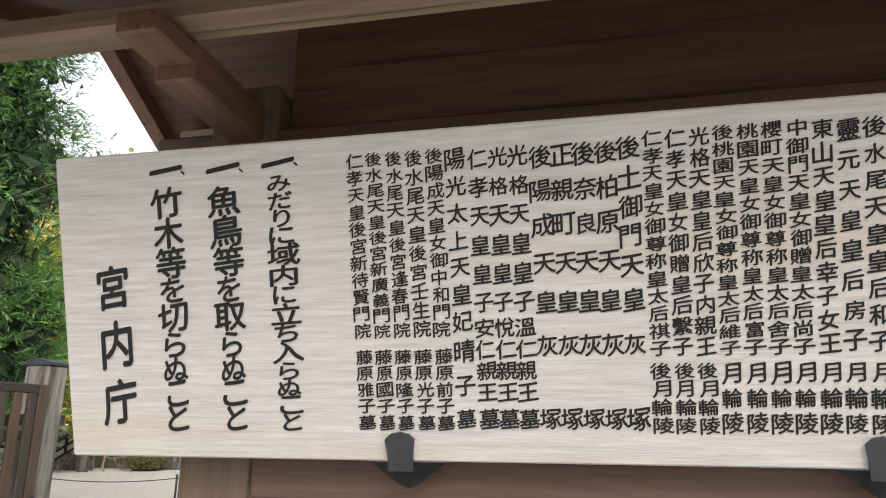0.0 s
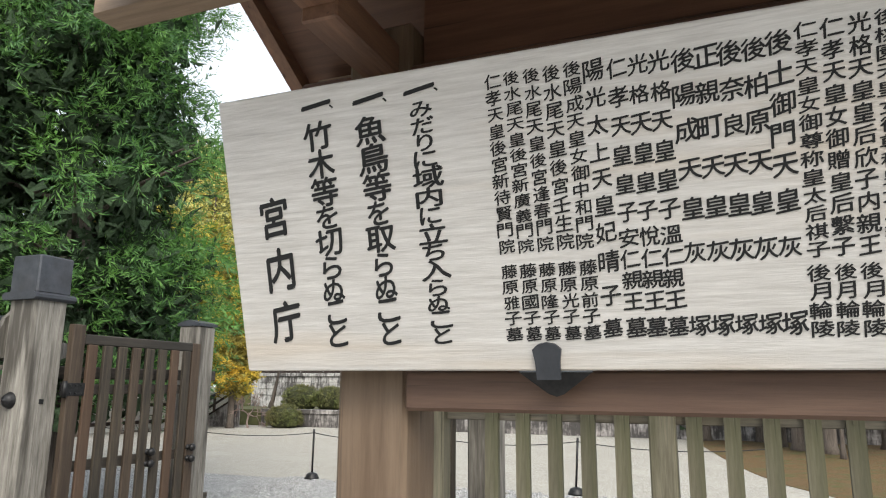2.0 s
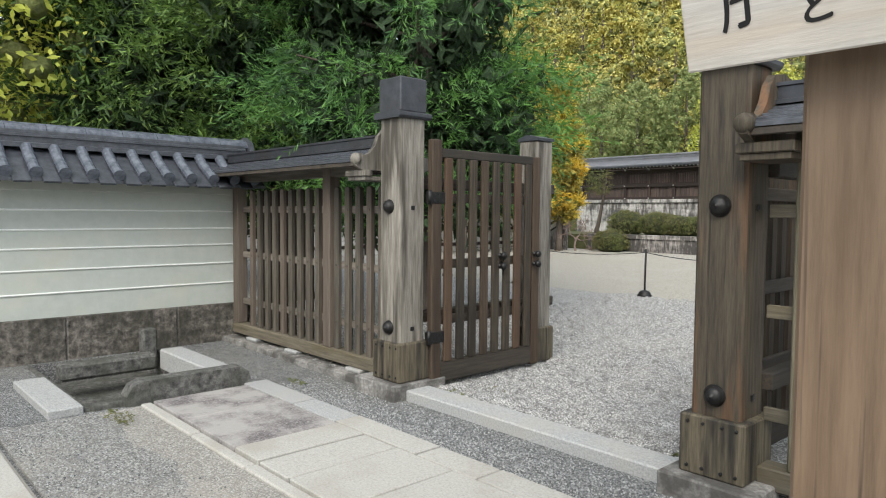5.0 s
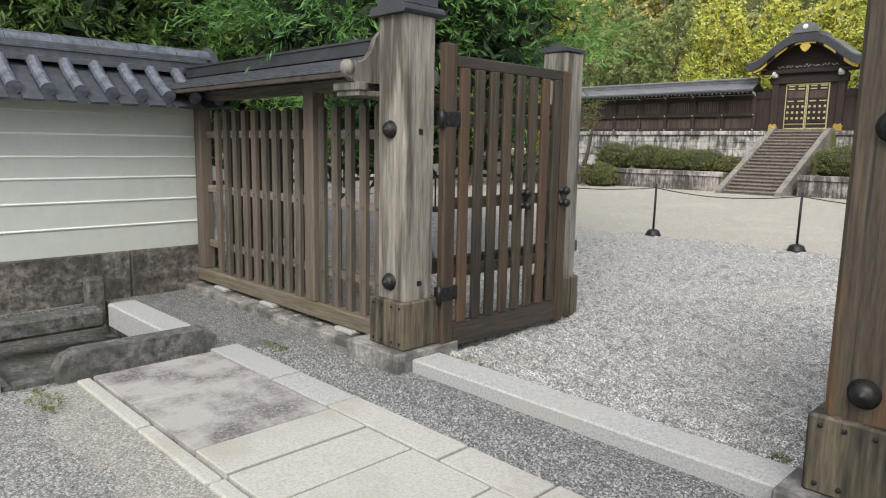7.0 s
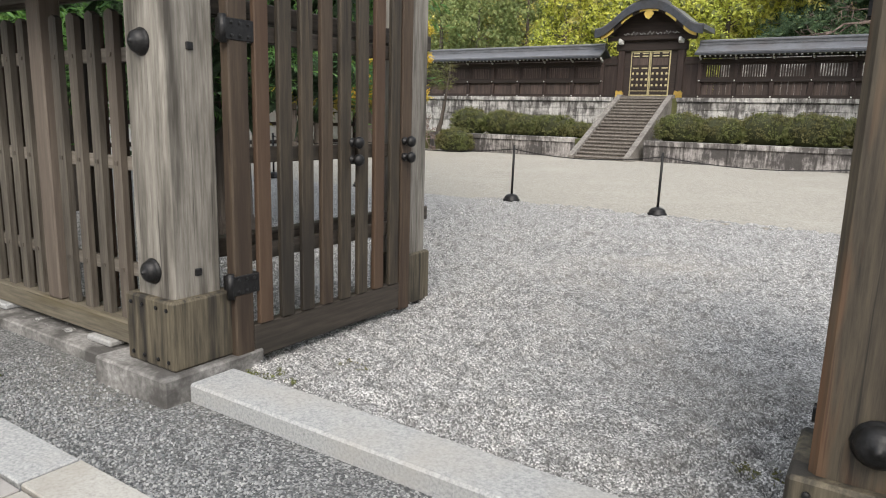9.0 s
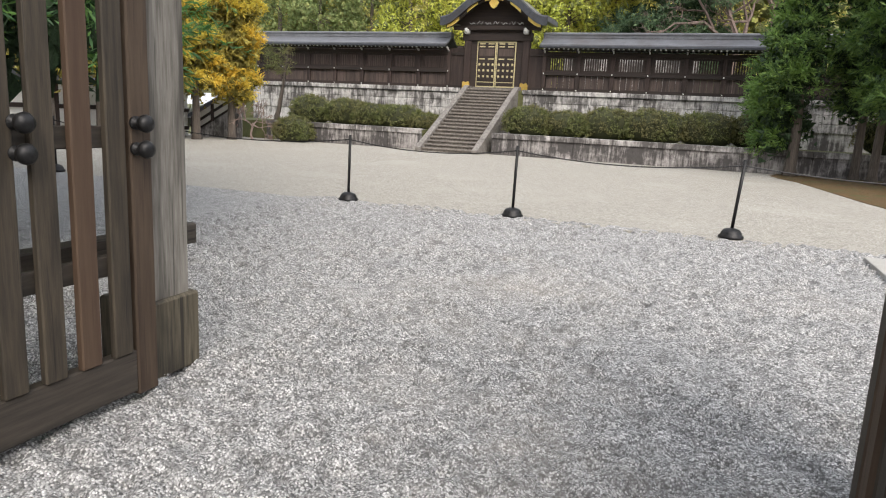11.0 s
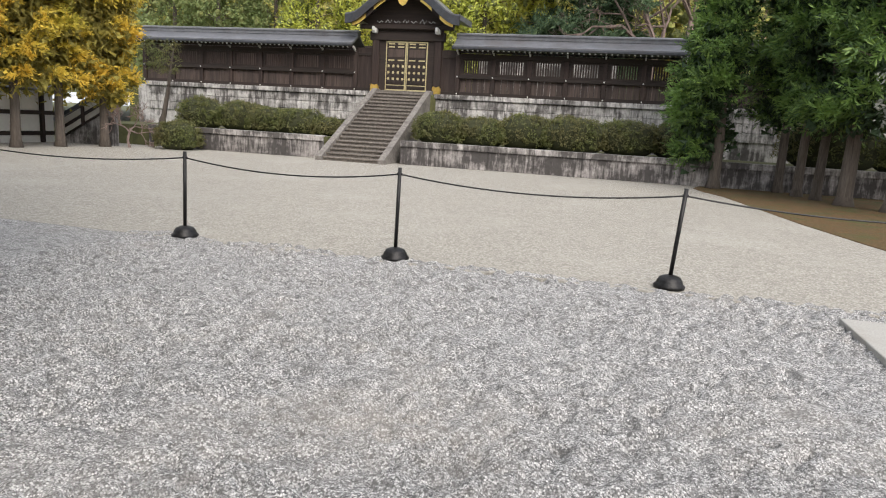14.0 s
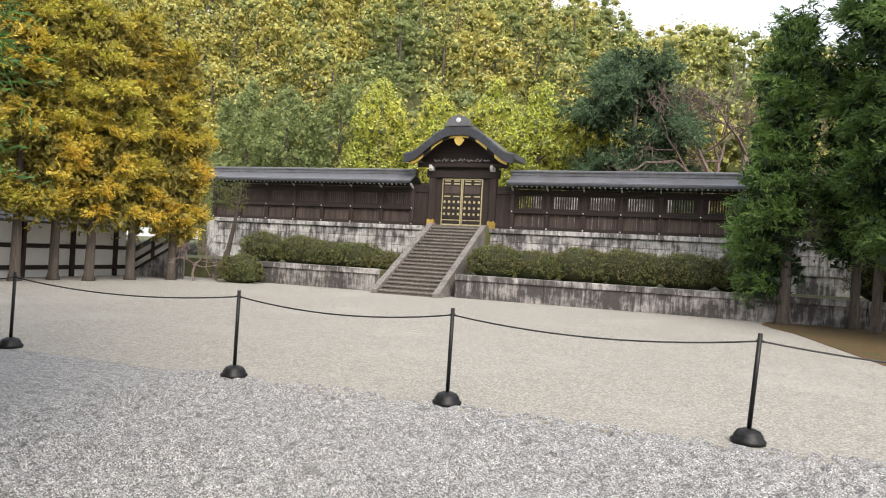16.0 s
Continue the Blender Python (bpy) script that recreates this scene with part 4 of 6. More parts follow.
column(-0.536, 0.322, 0.045, 0.064, ("宮内庁", 0, 1))
column(-0.431, 0.470, 0.045, 0.056, ("一、竹木等を切らぬこと", 0, 1))
column(-0.332, 0.467, 0.046, 0.056, ("一、魚鳥等を取らぬこと", 0, 1))
column(-0.240, 0.465, 0.046, 0.052, ("一、みだりに域内に立ち入らぬこと", 0, 1))
for i, (a, b) in enumerate((("仁孝天皇後宮新待賢門院", "藤原雅子墓"), ("後水尾天皇後宮新廣義門院", "藤原國子墓"), ("後水尾天皇後宮逢春門院", "藤原隆子墓"), ("後水尾天皇後宮壬生院", "藤原光子墓"), ("後陽成天皇女御中和門院", "藤原前子墓"))):
    column(-0.119 + 0.0303 * i, 0.462, 0.047, 0.027, (a, 0.0, 0.67), (b, 0.705, 1.0))
column(0.033, 0.462, 0.047, 0.031, ("陽光太上天皇妃", 0, 0.66), ("晴", 0.665, 0.77), ("子", 0.79, 0.89), ("墓", 0.91, 1.0))
for i, a in enumerate(("仁孝天皇皇子", "光格天皇皇子", "光格天皇皇子")):
    column(0.065 + 0.029 * i, 0.462, 0.047, 0.030, (a, 0.0, 0.6), (("安", "悅", "溫")[i] + "仁親王", 0.6, 0.9), ("墓", 0.91, 1.0))
for i, (a, e) in enumerate((("後陽成", 0.35), ("正親町", 0.35), ("後奈良", 0.35), ("後柏原", 0.35), ("後土御門", 0.39))):
    column(0.154 + 0.03 * i, 0.462, 0.047, 0.032, (a, 0.0, e), ("天", 0.37, 0.475) if e < 0.36 else ("天", 0.39, 0.49), ("皇", 0.5, 0.605), ("灰", 0.65, 0.755), ("塚", 0.91, 1.0))
for i, (a, b) in enumerate((("仁孝天皇女御尊称皇太后祺子", "後月輪陵"), ("仁孝天皇女御贈皇后繫子", "後月輪陵"), ("光格天皇皇后欣子内親王", "後月輪陵"), ("後桃園天皇女御尊称皇太后維子", "月輪陵"), ("桃園天皇女御尊称皇太后富子", "月輪陵"), ("櫻町天皇女御尊称皇太后舍子", "月輪陵"), ("中御門天皇女御贈皇太后尚子", "月輪陵"), ("東山天皇皇后幸子女王", "月輪陵"), ("靈元天皇皇后房子", "月輪陵"), ("後水尾天皇皇后和子", "月輪陵"))):
    column(0.306 + 0.0305 * i, 0.464, 0.045, 0.0275, (a, 0.0, 0.745), (b, 0.76, 1.0))


# ---- stanchions and rope ----
STAND = [(-13.75, 12.85), (-11.25, 12.9), (-7.76, 12.95), (-5.17, 13.0), (-2.31, 13.08), (1.0, 13.12)]


def stanchion(x, y, lean):
    p = thing("stanchion", "black iron stanchion on a stepped round base", "stanchion", "rope stanchions", (x, y, 0.0))
    g = Geo().lathe([(0.15, 0.0), (0.155, 0.03), (0.13, 0.05), (0.125, 0.075), (0.10, 0.11), (0.05, 0.13), (0.02, 0.135)], 18, Matrix.Translation((x, y, 0.005)))
    part("foot", g, M_IRON, p, "black cast foot", True)
    part("pole", Geo().tube([(x, y, 0.12), (x + lean, y, 1.0)], 0.021, 10), M_IRON, p, "", True)
    part("rope_eye", Geo().tube([(x + lean * 0.96 - 0.03, y, 0.93), (x + lean * 0.96 + 0.03, y, 0.93)], 0.014, 8), M_IRON, p)


LEANS = [0.0, 0.02, 0.01, 0.012, 0.055, 0.0]
for (x, y), l in zip(STAND, LEANS):
    stanchion(x, y, l)
for i in range(len(STAND) - 1):
    (xa, ya), (xb, yb) = STAND[i], STAND[i + 1]
    xa, xb = xa + LEANS[i], xb + LEANS[i + 1]
    pts = [(xa + (xb - xa) * k / 14, ya + (yb - ya) * k / 14, 0.93 - 0.42 * (k / 14) * (1 - k / 14)) for k in range(15)]
    tagged(new("rope", Geo().tube(pts, 0.009, 6).mesh("rope", M_IRON)), "thin dark rope strung between stanchions", "rope", "barrier ropes")

# ---- stone platform ----
plat = tagged(new("stone_platform", Geo().box(-0.955, 4.0, 7.2, 12.4, -0.2, 0.03, 0.0).mesh("stone_platform", M_GRANITE)), "pale stone platform flush with the gravel", kind="structure")
for i, x in enumerate((-0.96, -0.52, 0.6, 1.7, 2.8)):
    x1 = (-0.52, 0.6, 1.7, 2.8, 3.9)[i]
    for j in range(4):
        y = 7.2 + 1.3 * j
        part("platform_slab", Geo().box(x + 0.004, x1 - 0.004, y + 0.004, y + 1.296, 0.0, 0.05 + 0.002 * ((i + j) % 2), 0.006), M_SLAB, plat)


# ---- terraces and stair ----
structure("terrace_lower", Geo().box(-24, -13.1, 28.35, 33, -0.3, 0.74).box(-13.1, -10.3, 32.4, 33, -0.3, 2.5).box(-10.3, 16, 28.35, 33, -0.3, 0.74), M_EARTH)
structure("terrace_upper", Geo().box(-24.5, -12.9, 32.55, 60, -0.3, 2.5).box(-12.9, -10.5, 32.45, 60, -0.3, 2.5).box(-10.5, 20, 32.55, 60, -0.3, 2.5), M_EARTH)
low = structure("retaining_wall", Geo().box(-20.2, -13.12, 28.3, 28.5, -0.2, 0.6).box(-10.28, 16, 28.3, 28.5, -0.2, 0.6), M_LOWSTONE, "streaked stone retaining wall")
for a, b in ((-20.2, -13.12), (-10.28, 14)):
    n = max(1, round((b - a) / 1.5))
    for i in range(n):
        x0, x1 = a + (b - a) * i / n, a + (b - a) * (i + 1) / n
        part("coping_stone", Geo().box(x0 + 0.006, x1 - 0.006, 28.2, 28.6, 0.6, 0.79, 0.012), M_COPING, low)
        part("wall_stone", Geo().box(x0 + 0.006, x1 - 0.006, 28.26, 28.31, 0.0, 0.6, 0.01), M_LOWSTONE, low)
up = structure("upper_stone_wall", Geo().box(-24, -13.05, 32.5, 32.7, 0.5, 2.4).box(-10.35, 18, 32.5, 32.7, 0.5, 2.4), M_TERRACE, "coursed pale stone wall under the shrine fence")
rnd = random.Random(5)
for a, b in ((-23.5, -13.05), (-10.35, 6.0)):
    for row in range(5):
        z0, z1 = 0.7 + row * 0.33, 0.7 + (row + 1) * 0.33
        x = a
        while x < b - 0.1:
            w = min(rnd.uniform(0.45, 0.85), b - x)
            if row > 1 and len(up.children) < 240:
                part("stone", Geo().box(x + 0.006, x + w - 0.006, 32.44 + rnd.uniform(-0.012, 0.012), 32.52, z0 + 0.006, z1 - 0.006, 0.015), M_TERRACE, up)
            x += w
    part("wall_coping", Geo().box(a, b, 32.36, 32.8, 2.36, 2.54, 0.015), M_TERRACE, up)


def stair():
    s = thing("stone_stair", "broad dark stone stair between sloping ramp stones", "stair", "", (-11.9, 27.4, 0))
    n = 19
    for i in range(n):
        y, z = 27.5 + i * 5.0 / n, (i + 1) * 2.52 / n
        part("step", Geo().box(-12.75, -10.72, y - 0.03, y + 5.0 / n + 0.03, z - 0.06, z, 0.012).box(-12.75, -10.72, y + 0.015, y + 5.0 / n + 0.03, z - 2.52 / n - 0.02, z - 0.06), M_STAIR, s)
    for x0, x1 in ((-12.97, -12.75), (-10.73, -10.51)):
        part("ramp_stone", Geo().prism([(27.35, 0), (27.35, 0.14), (32.45, 2.66), (32.75, 2.66), (32.75, 0)], "x", x0, x1), M_RAMP, s, "sloping side stone")
    return s


stair()


# ---- shrine fence and gate ----
def shrine_fence(x0, x1, bays, gate_side, label):
    f = thing("shrine_fence", label, "fence", "shrine fences", ((x0 + x1) / 2, 33.3, 2.54))
    part("ground_sill", Geo().box(x0, x1, 33.2, 33.42, 2.54, 2.7, 0.01), M_SHRINEX, f)
    part("mid_rail", Geo().box(x0, x1, 33.16, 33.4, 3.22, 3.36, 0.01), M_SHRINEX, f)
    part("head_rail", Geo().box(x0, x1, 33.18, 33.4, 4.0, 4.18, 0.01), M_SHRINEX, f)
    n = bays
    for i in range(n + 1):
        x = x0 + (x1 - x0) * i / n
        p = part("fence_post", Geo().box(x - 0.09, x + 0.09, 33.19, 33.41, 2.7, 4.2, 0.01), M_SHRINE, f)
        part("white_fitting", Geo().box(x - 0.024, x + 0.024, 33.14, 33.165, 3.265, 3.315, 0.008), M_WHITEMETAL, p)
        part("white_fitting", Geo().box(x - 0.022, x + 0.022, 33.175, 33.205, 2.605, 2.65, 0.008), M_WHITEMETAL, p)
        part("bracket_tip", Geo().prism([(32.92, 4.26), (33.2, 4.12), (33.2, 4.2), (32.95, 4.34)], "x", x - 0.03, x + 0.03), M_WHITEMETAL, p, "white painted bracket tip")
        if i == n:
            break
        xa, xb = x + 0.09, x0 + (x1 - x0) * (i + 1) / n - 0.09
        k = 5
        for j in range(k):
            a = xa + (xb - xa) * j / k
            part("panel_board", Geo().box(a + 0.006, a + (xb - xa) / k - 0.006, 33.29, 33.32, 2.7, 3.22), M_SHRINEB, f, "worn grey-brown board")
        part("panel_frame", Geo().box(xa, xa + 0.12, 33.24, 33.3, 3.36, 4.0).box(xb - 0.12, xb, 33.24, 33.3, 3.36, 4.0).box(xa + 0.12, xb - 0.12, 33.24, 33.3, 3.36, 3.44).box(xa + 0.12, xb - 0.12, 33.24, 33.3, 3.92, 4.0), M_SHRINEX, f)
        q = 11
        for j in range(q):
            a = xa + 0.14 + (xb - xa - 0.28) * j / (q - 1)
            part("lattice_bar", Geo().box(a - 0.03, a + 0.03, 33.27, 33.3, 3.44, 3.92), M_SHRINE, f)
    r = thing("shrine_fence_roof", "grey sheet roof on the shrine fence", "roof", "shrine fence roofs", ((x0 + x1) / 2, 33.3, 4.2))
    for sy in (-1, 1):
        g = Geo()
        for i in range(6):
            a, b = i / 6, (i + 1) / 6
            za, zb = 4.37 + 0.4 * a ** 1.25, 4.37 + 0.4 * b ** 1.25
            g.prism([(33.3 + sy * 0.75 * (1 - a), za - 0.03), (33.3 + sy * 0.75 * (1 - a), za + 0.05), (33.3 + sy * 0.75 * (1 - b), zb + 0.05), (33.3 + sy * 0.75 * (1 - b), zb - 0.03)], "x", x0 - 0.1, x1 + 0.1)
        part("roof_slope", g, M_SROOF, r)
        part("eave_edge", Geo().box(x0 - 0.12, x1 + 0.12, 33.3 + sy * 0.76 - 0.04, 33.3 + sy * 0.76 + 0.04, 4.28, 4.37, 0.01), M_COPPER, r)
    part("ridge", Geo().prism([(33.14, 4.74), (33.46, 4.74), (33.46, 4.86), (33.5, 4.87), (33.5, 4.92), (33.3, 4.98), (33.1, 4.92), (33.1, 4.87), (33.14, 4.86)], "x", x0 - 0.1, x1 + 0.1), M_SROOF, r)
    g = Geo()
    k = int((x1 - x0) / 0.2)
    for i in range(k):
        x = x0 + (i + 0.5) * (x1 - x0) / k
        g.box(x - 0.035, x + 0.035, 32.6, 33.28, 4.22, 4.28)
    part("rafters", g, M_SHRINEX, r)
    ends = Geo()
    for i in range(k):
        x = x0 + (i + 0.5) * (x1 - x0) / k
        ends.box(x - 0.03, x + 0.03, 32.585, 32.6, 4.225, 4.275)
    part("rafter_tips", ends, M_WHITEMETAL, r, "white rafter ends")
    return f


shrine_fence(-24.2, -14.05, 7, 1, "dark timber shrine fence with lattice windows")
shrine_fence(-9.68, 4.6, 10, -1, "dark timber shrine fence with bright lattice windows")


def shrine_gate():
    s = thing("shrine_gate", "dark timber shrine gate with gilded fittings and bowed gable", "gate", "", (-11.84, 33.3, 2.5))
    cx = -11.84
    for x in (-13.16, -10.52):
        p = part("gate_pillar", Geo().box(x - 0.15, x + 0.15, 33.15, 33.45, 2.55, 4.95, 0.02), M_SHRINE, s)
        part("gilt_shoe", Geo().box(x - 0.17, x + 0.17, 33.12, 33.46, 2.55, 2.8, 0.015).prism([(x - 0.17, 2.8), (x + 0.17, 2.8), (x + 0.12, 2.87), (x, 2.82), (x - 0.12, 2.87)], "y", 33.12, 33.135), M_GOLD, p, "gilded pillar shoe")
        part("lion_nose", Geo().box(x - 0.1, x + 0.1, 32.9, 33.15, 4.86, 5.05, 0.03).box(x - 0.06, x + 0.06, 32.78, 32.92, 4.92, 5.1, 0.03), M_WHITEMETAL, p, "white carved beam nose")
    for s2 in (-1, 1):
        a, b = sorted((cx + s2 * 1.47, cx + s2 * 2.2))
        w = part("wing_panel", Geo().box(a, b, 33.26, 33.32, 2.6, 4.3), M_SHRINE, s, "plank wing panel")
        part("wing_frame", Geo().box(a, b, 33.22, 33.36, 3.98, 4.1, 0.01).box(a, b, 33.22, 33.36, 2.55, 2.7, 0.01).box(b - 0.1 if s2 > 0 else a, b if s2 > 0 else a + 0.1, 33.2, 33.38, 2.55, 4.3, 0.01), M_SHRINEX, w)
    part("lintel", Geo().box(-13.4, -10.28, 33.12, 33.42, 4.6, 4.955, 0.015), M_SHRINEX, s)
    part("upper_beam", Geo().box(-13.3, -10.38, 33.12, 33.42, 4.95, 5.12, 0.015), M_SHRINEX, s)
    part("door_sill", Geo().box(-13.0, -10.68, 33.1, 33.45, 2.5, 2.63, 0.01), M_STAIR, s)
    for a, b in ((-13.05, -12.725), (-10.955, -10.63)):
        part("door_jamb", Geo().box(a, b, 33.24, 33.34, 2.63, 4.6, 0.004), M_SHRINEX, s)
    for i, (a, b) in enumerate(((-12.72, -11.85), (-11.83, -10.96))):
        d = part("door_leaf", Geo().box(a, b, 33.22, 33.28, 2.64, 4.58, 0.01), M_SHRINEX, s)
        part("gilt_frame", Geo().box(a, a + 0.035, 33.205, 33.225, 2.64, 4.58).box(b - 0.05, b, 33.205, 33.225, 2.64, 4.58).box(a + 0.05, b - 0.05, 33.205, 33.225, 2.64, 2.69).box(a + 0.05, b - 0.05, 33.205, 33.225, 4.53, 4.58), M_BRASSPALE, d, "pale gilt edging")
        part("upper_panel", Geo().box(a + 0.1, b - 0.1, 33.205, 33.222, 3.96, 4.27, 0.006), M_SHRINEB, d, "worn brown upper panel")
        for z in (4.36, 4.48, 3.84):
            for u in (0.27, 0.73):
                xm = a + u * (b - a)
                part("gilt_plaque", Geo().box(xm - 0.13, xm + 0.13, 33.207, 33.222, z - 0.025, z + 0.025), M_BRASSPALE, d)
        for z in (2.76, 3.70):
            part("dark_batten", Geo().box(a + 0.06, b - 0.06, 33.2, 33.222, z - 0.05, z + 0.05, 0.01), M_SHRINEX, d)
        for row in range(3):
            z = 2.98 + row * 0.25
            for c in range(4):
                x = a + 0.13 + c * (b - a - 0.26) / 3
                m = Matrix.Translation((x, 33.205, z)) @ pose(0, 0, 0, 90)
                part("rosette", Geo().lathe([(0.085, -0.01), (0.083, 0.008), (0.045, 0.02), (0.005, 0.024)], 8, m), M_SHRINEX, d)
                part("gilt_spindle", Geo().prism([(x - 0.028, z + 0.06), (x + 0.028, z + 0.06), (x + 0.05, z + 0.125), (x + 0.028, z + 0.19), (x - 0.028, z + 0.19), (x - 0.05, z + 0.125)], "y", 33.2, 33.215), M_BRASSPALE, d)
        part("gilt_foot_strip", Geo().box(a + 0.05, b - 0.05, 33.207, 33.222, 2.84, 2.87), M_BRASSPALE, d)
    for k in range(7):
        x = cx - 1.08 + 0.36 * k
        up = 0.09 if k % 2 else -0.05
        g = Geo().tube([(x - 0.13, 32.93, 5.3 - up * 0.5), (x - 0.04, 32.93, 5.3 + up), (x + 0.05, 32.93, 5.3 - up * 0.6), (x + 0.13, 32.93, 5.3 + up * 0.7)], 0.009, 5)
        part("carved_branch", g, M_WHITEMETAL, s, "pale carved branch on the beam")
    # bowed gable roof
    def bow(u):
        t = abs(u)
        return 6.64 - 1.17 * (0.5 - 0.5 * math.cos(math.pi * min(1, t * 0.98) ** 1.2)) + 0.06 * max(0, t - 0.8) / 0.2
    half = 2.34
    us = [i / 20 for i in range(-20, 21)]
    top = [(cx + half * u, bow(u)) for u in us]
    roof = Geo().prism(top + [(x, z - 0.2) for x, z in reversed(top)], "y", 32.35, 34.4)
    rf = part("roof", roof, M_SROOF, s, "bowed grey sheet roof")
    part("roof_edge", Geo().prism([(x, z - 0.06) for x, z in top] + [(x, z - 0.40) for x, z in reversed(top)], "y", 32.29, 32.42), M_COPPER, rf, "dark thick roof edge")
    # dark sheet fills the gable, put in for black shade under the roof
    arch = [(cx + half * 0.84 * u, bow(u * 0.84) - 0.25) for u in us]
    part("tympanum", Geo().prism(arch + [(cx + half * 0.6, 5.1), (cx - half * 0.6, 5.1)], "y", 33.22, 33.4), M_SHRINEX, s, "dark fill for the shaded gable void")
    part("tie_beam", Geo().box(cx - 1.95, cx + 1.95, 32.95, 33.1, 5.02, 5.2, 0.02), M_SHRINEX, s, "dark gable tie beam")
    inner = [(cx + half * 0.9 * u, bow(u * 0.96) - 0.28) for u in us]
    part("gable_board", Geo().prism(inner + [(x, z - 0.2) for x, z in reversed(inner)], "y", 32.45, 32.53), M_SHRINEX, rf)
    def on_gable(u0, u1, name):
        seg = [(cx + half * 0.9 * (u0 + (u1 - u0) * k / 6)) for k in range(7)]
        pts = [(x, bow((x - cx) / (half * 0.9) * 0.96) - 0.3) for x in seg]
        g = Geo().prism(pts + [(x, z - 0.17) for x, z in reversed(pts)], "y", 32.425, 32.455)
        part(name, g, M_GOLD, rf, "gilded gable fitting")
    on_gable(-0.98, -0.72, "gilt_tip")
    on_gable(0.72, 0.98, "gilt_tip")
    on_gable(-0.56, -0.34, "gilt_band")
    on_gable(0.34, 0.56, "gilt_band")
    on_gable(-0.19, 0.19, "gilt_crown")
    part("pendant", Geo().prism([(cx - 0.1, 6.2), (cx + 0.1, 6.2), (cx + 0.22, 6.06), (cx + 0.12, 5.9), (cx, 5.82), (cx - 0.12, 5.9), (cx - 0.22, 6.06)], "y", 32.43, 32.47), M_GOLD, rf, "gilded gable pendant")
    part("ridge", Geo().box(cx - 0.4, cx + 0.4, 32.35, 34.4, 6.55, 6.74, 0.03).box(cx - 0.33, cx + 0.33, 32.3, 34.4, 6.74, 6.8, 0.02), M_SROOF, rf)
    part("ridge_end_tile", Geo().prism([(cx - 0.62, 6.6), (cx + 0.62, 6.6), (cx + 0.5, 6.74), (cx + 0.42, 6.88), (cx + 0.26, 6.97), (cx + 0.13, 6.99), (cx, 7.08), (cx - 0.13, 6.99), (cx - 0.26, 6.97), (cx - 0.42, 6.88), (cx - 0.5, 6.74)], "y", 32.26, 32.36), M_SROOF, rf, "carved ridge end tile")
    m = Matrix.Translation((cx, 32.26, 6.83)) @ pose(0, 0, 0, 90)
    part("crest_disc", Geo().lathe([(0.11, -0.02), (0.1, 0.02), (0.04, 0.035)], 14, m), M_WHITEMETAL, rf)


shrine_gate()
structure("shrine_inner_wall_west", Geo().box(-24.0, -14.2, 35.4, 35.6, 2.4, 4.6), M_SHRINEB, "dark inner timber wall behind the lattice")
structure("shrine_inner_wall", Geo().box(-9.6, -3.6, 36.6, 36.8, 2.4, 4.5), M_TERRACE, "pale inner wall seen through the lattice")


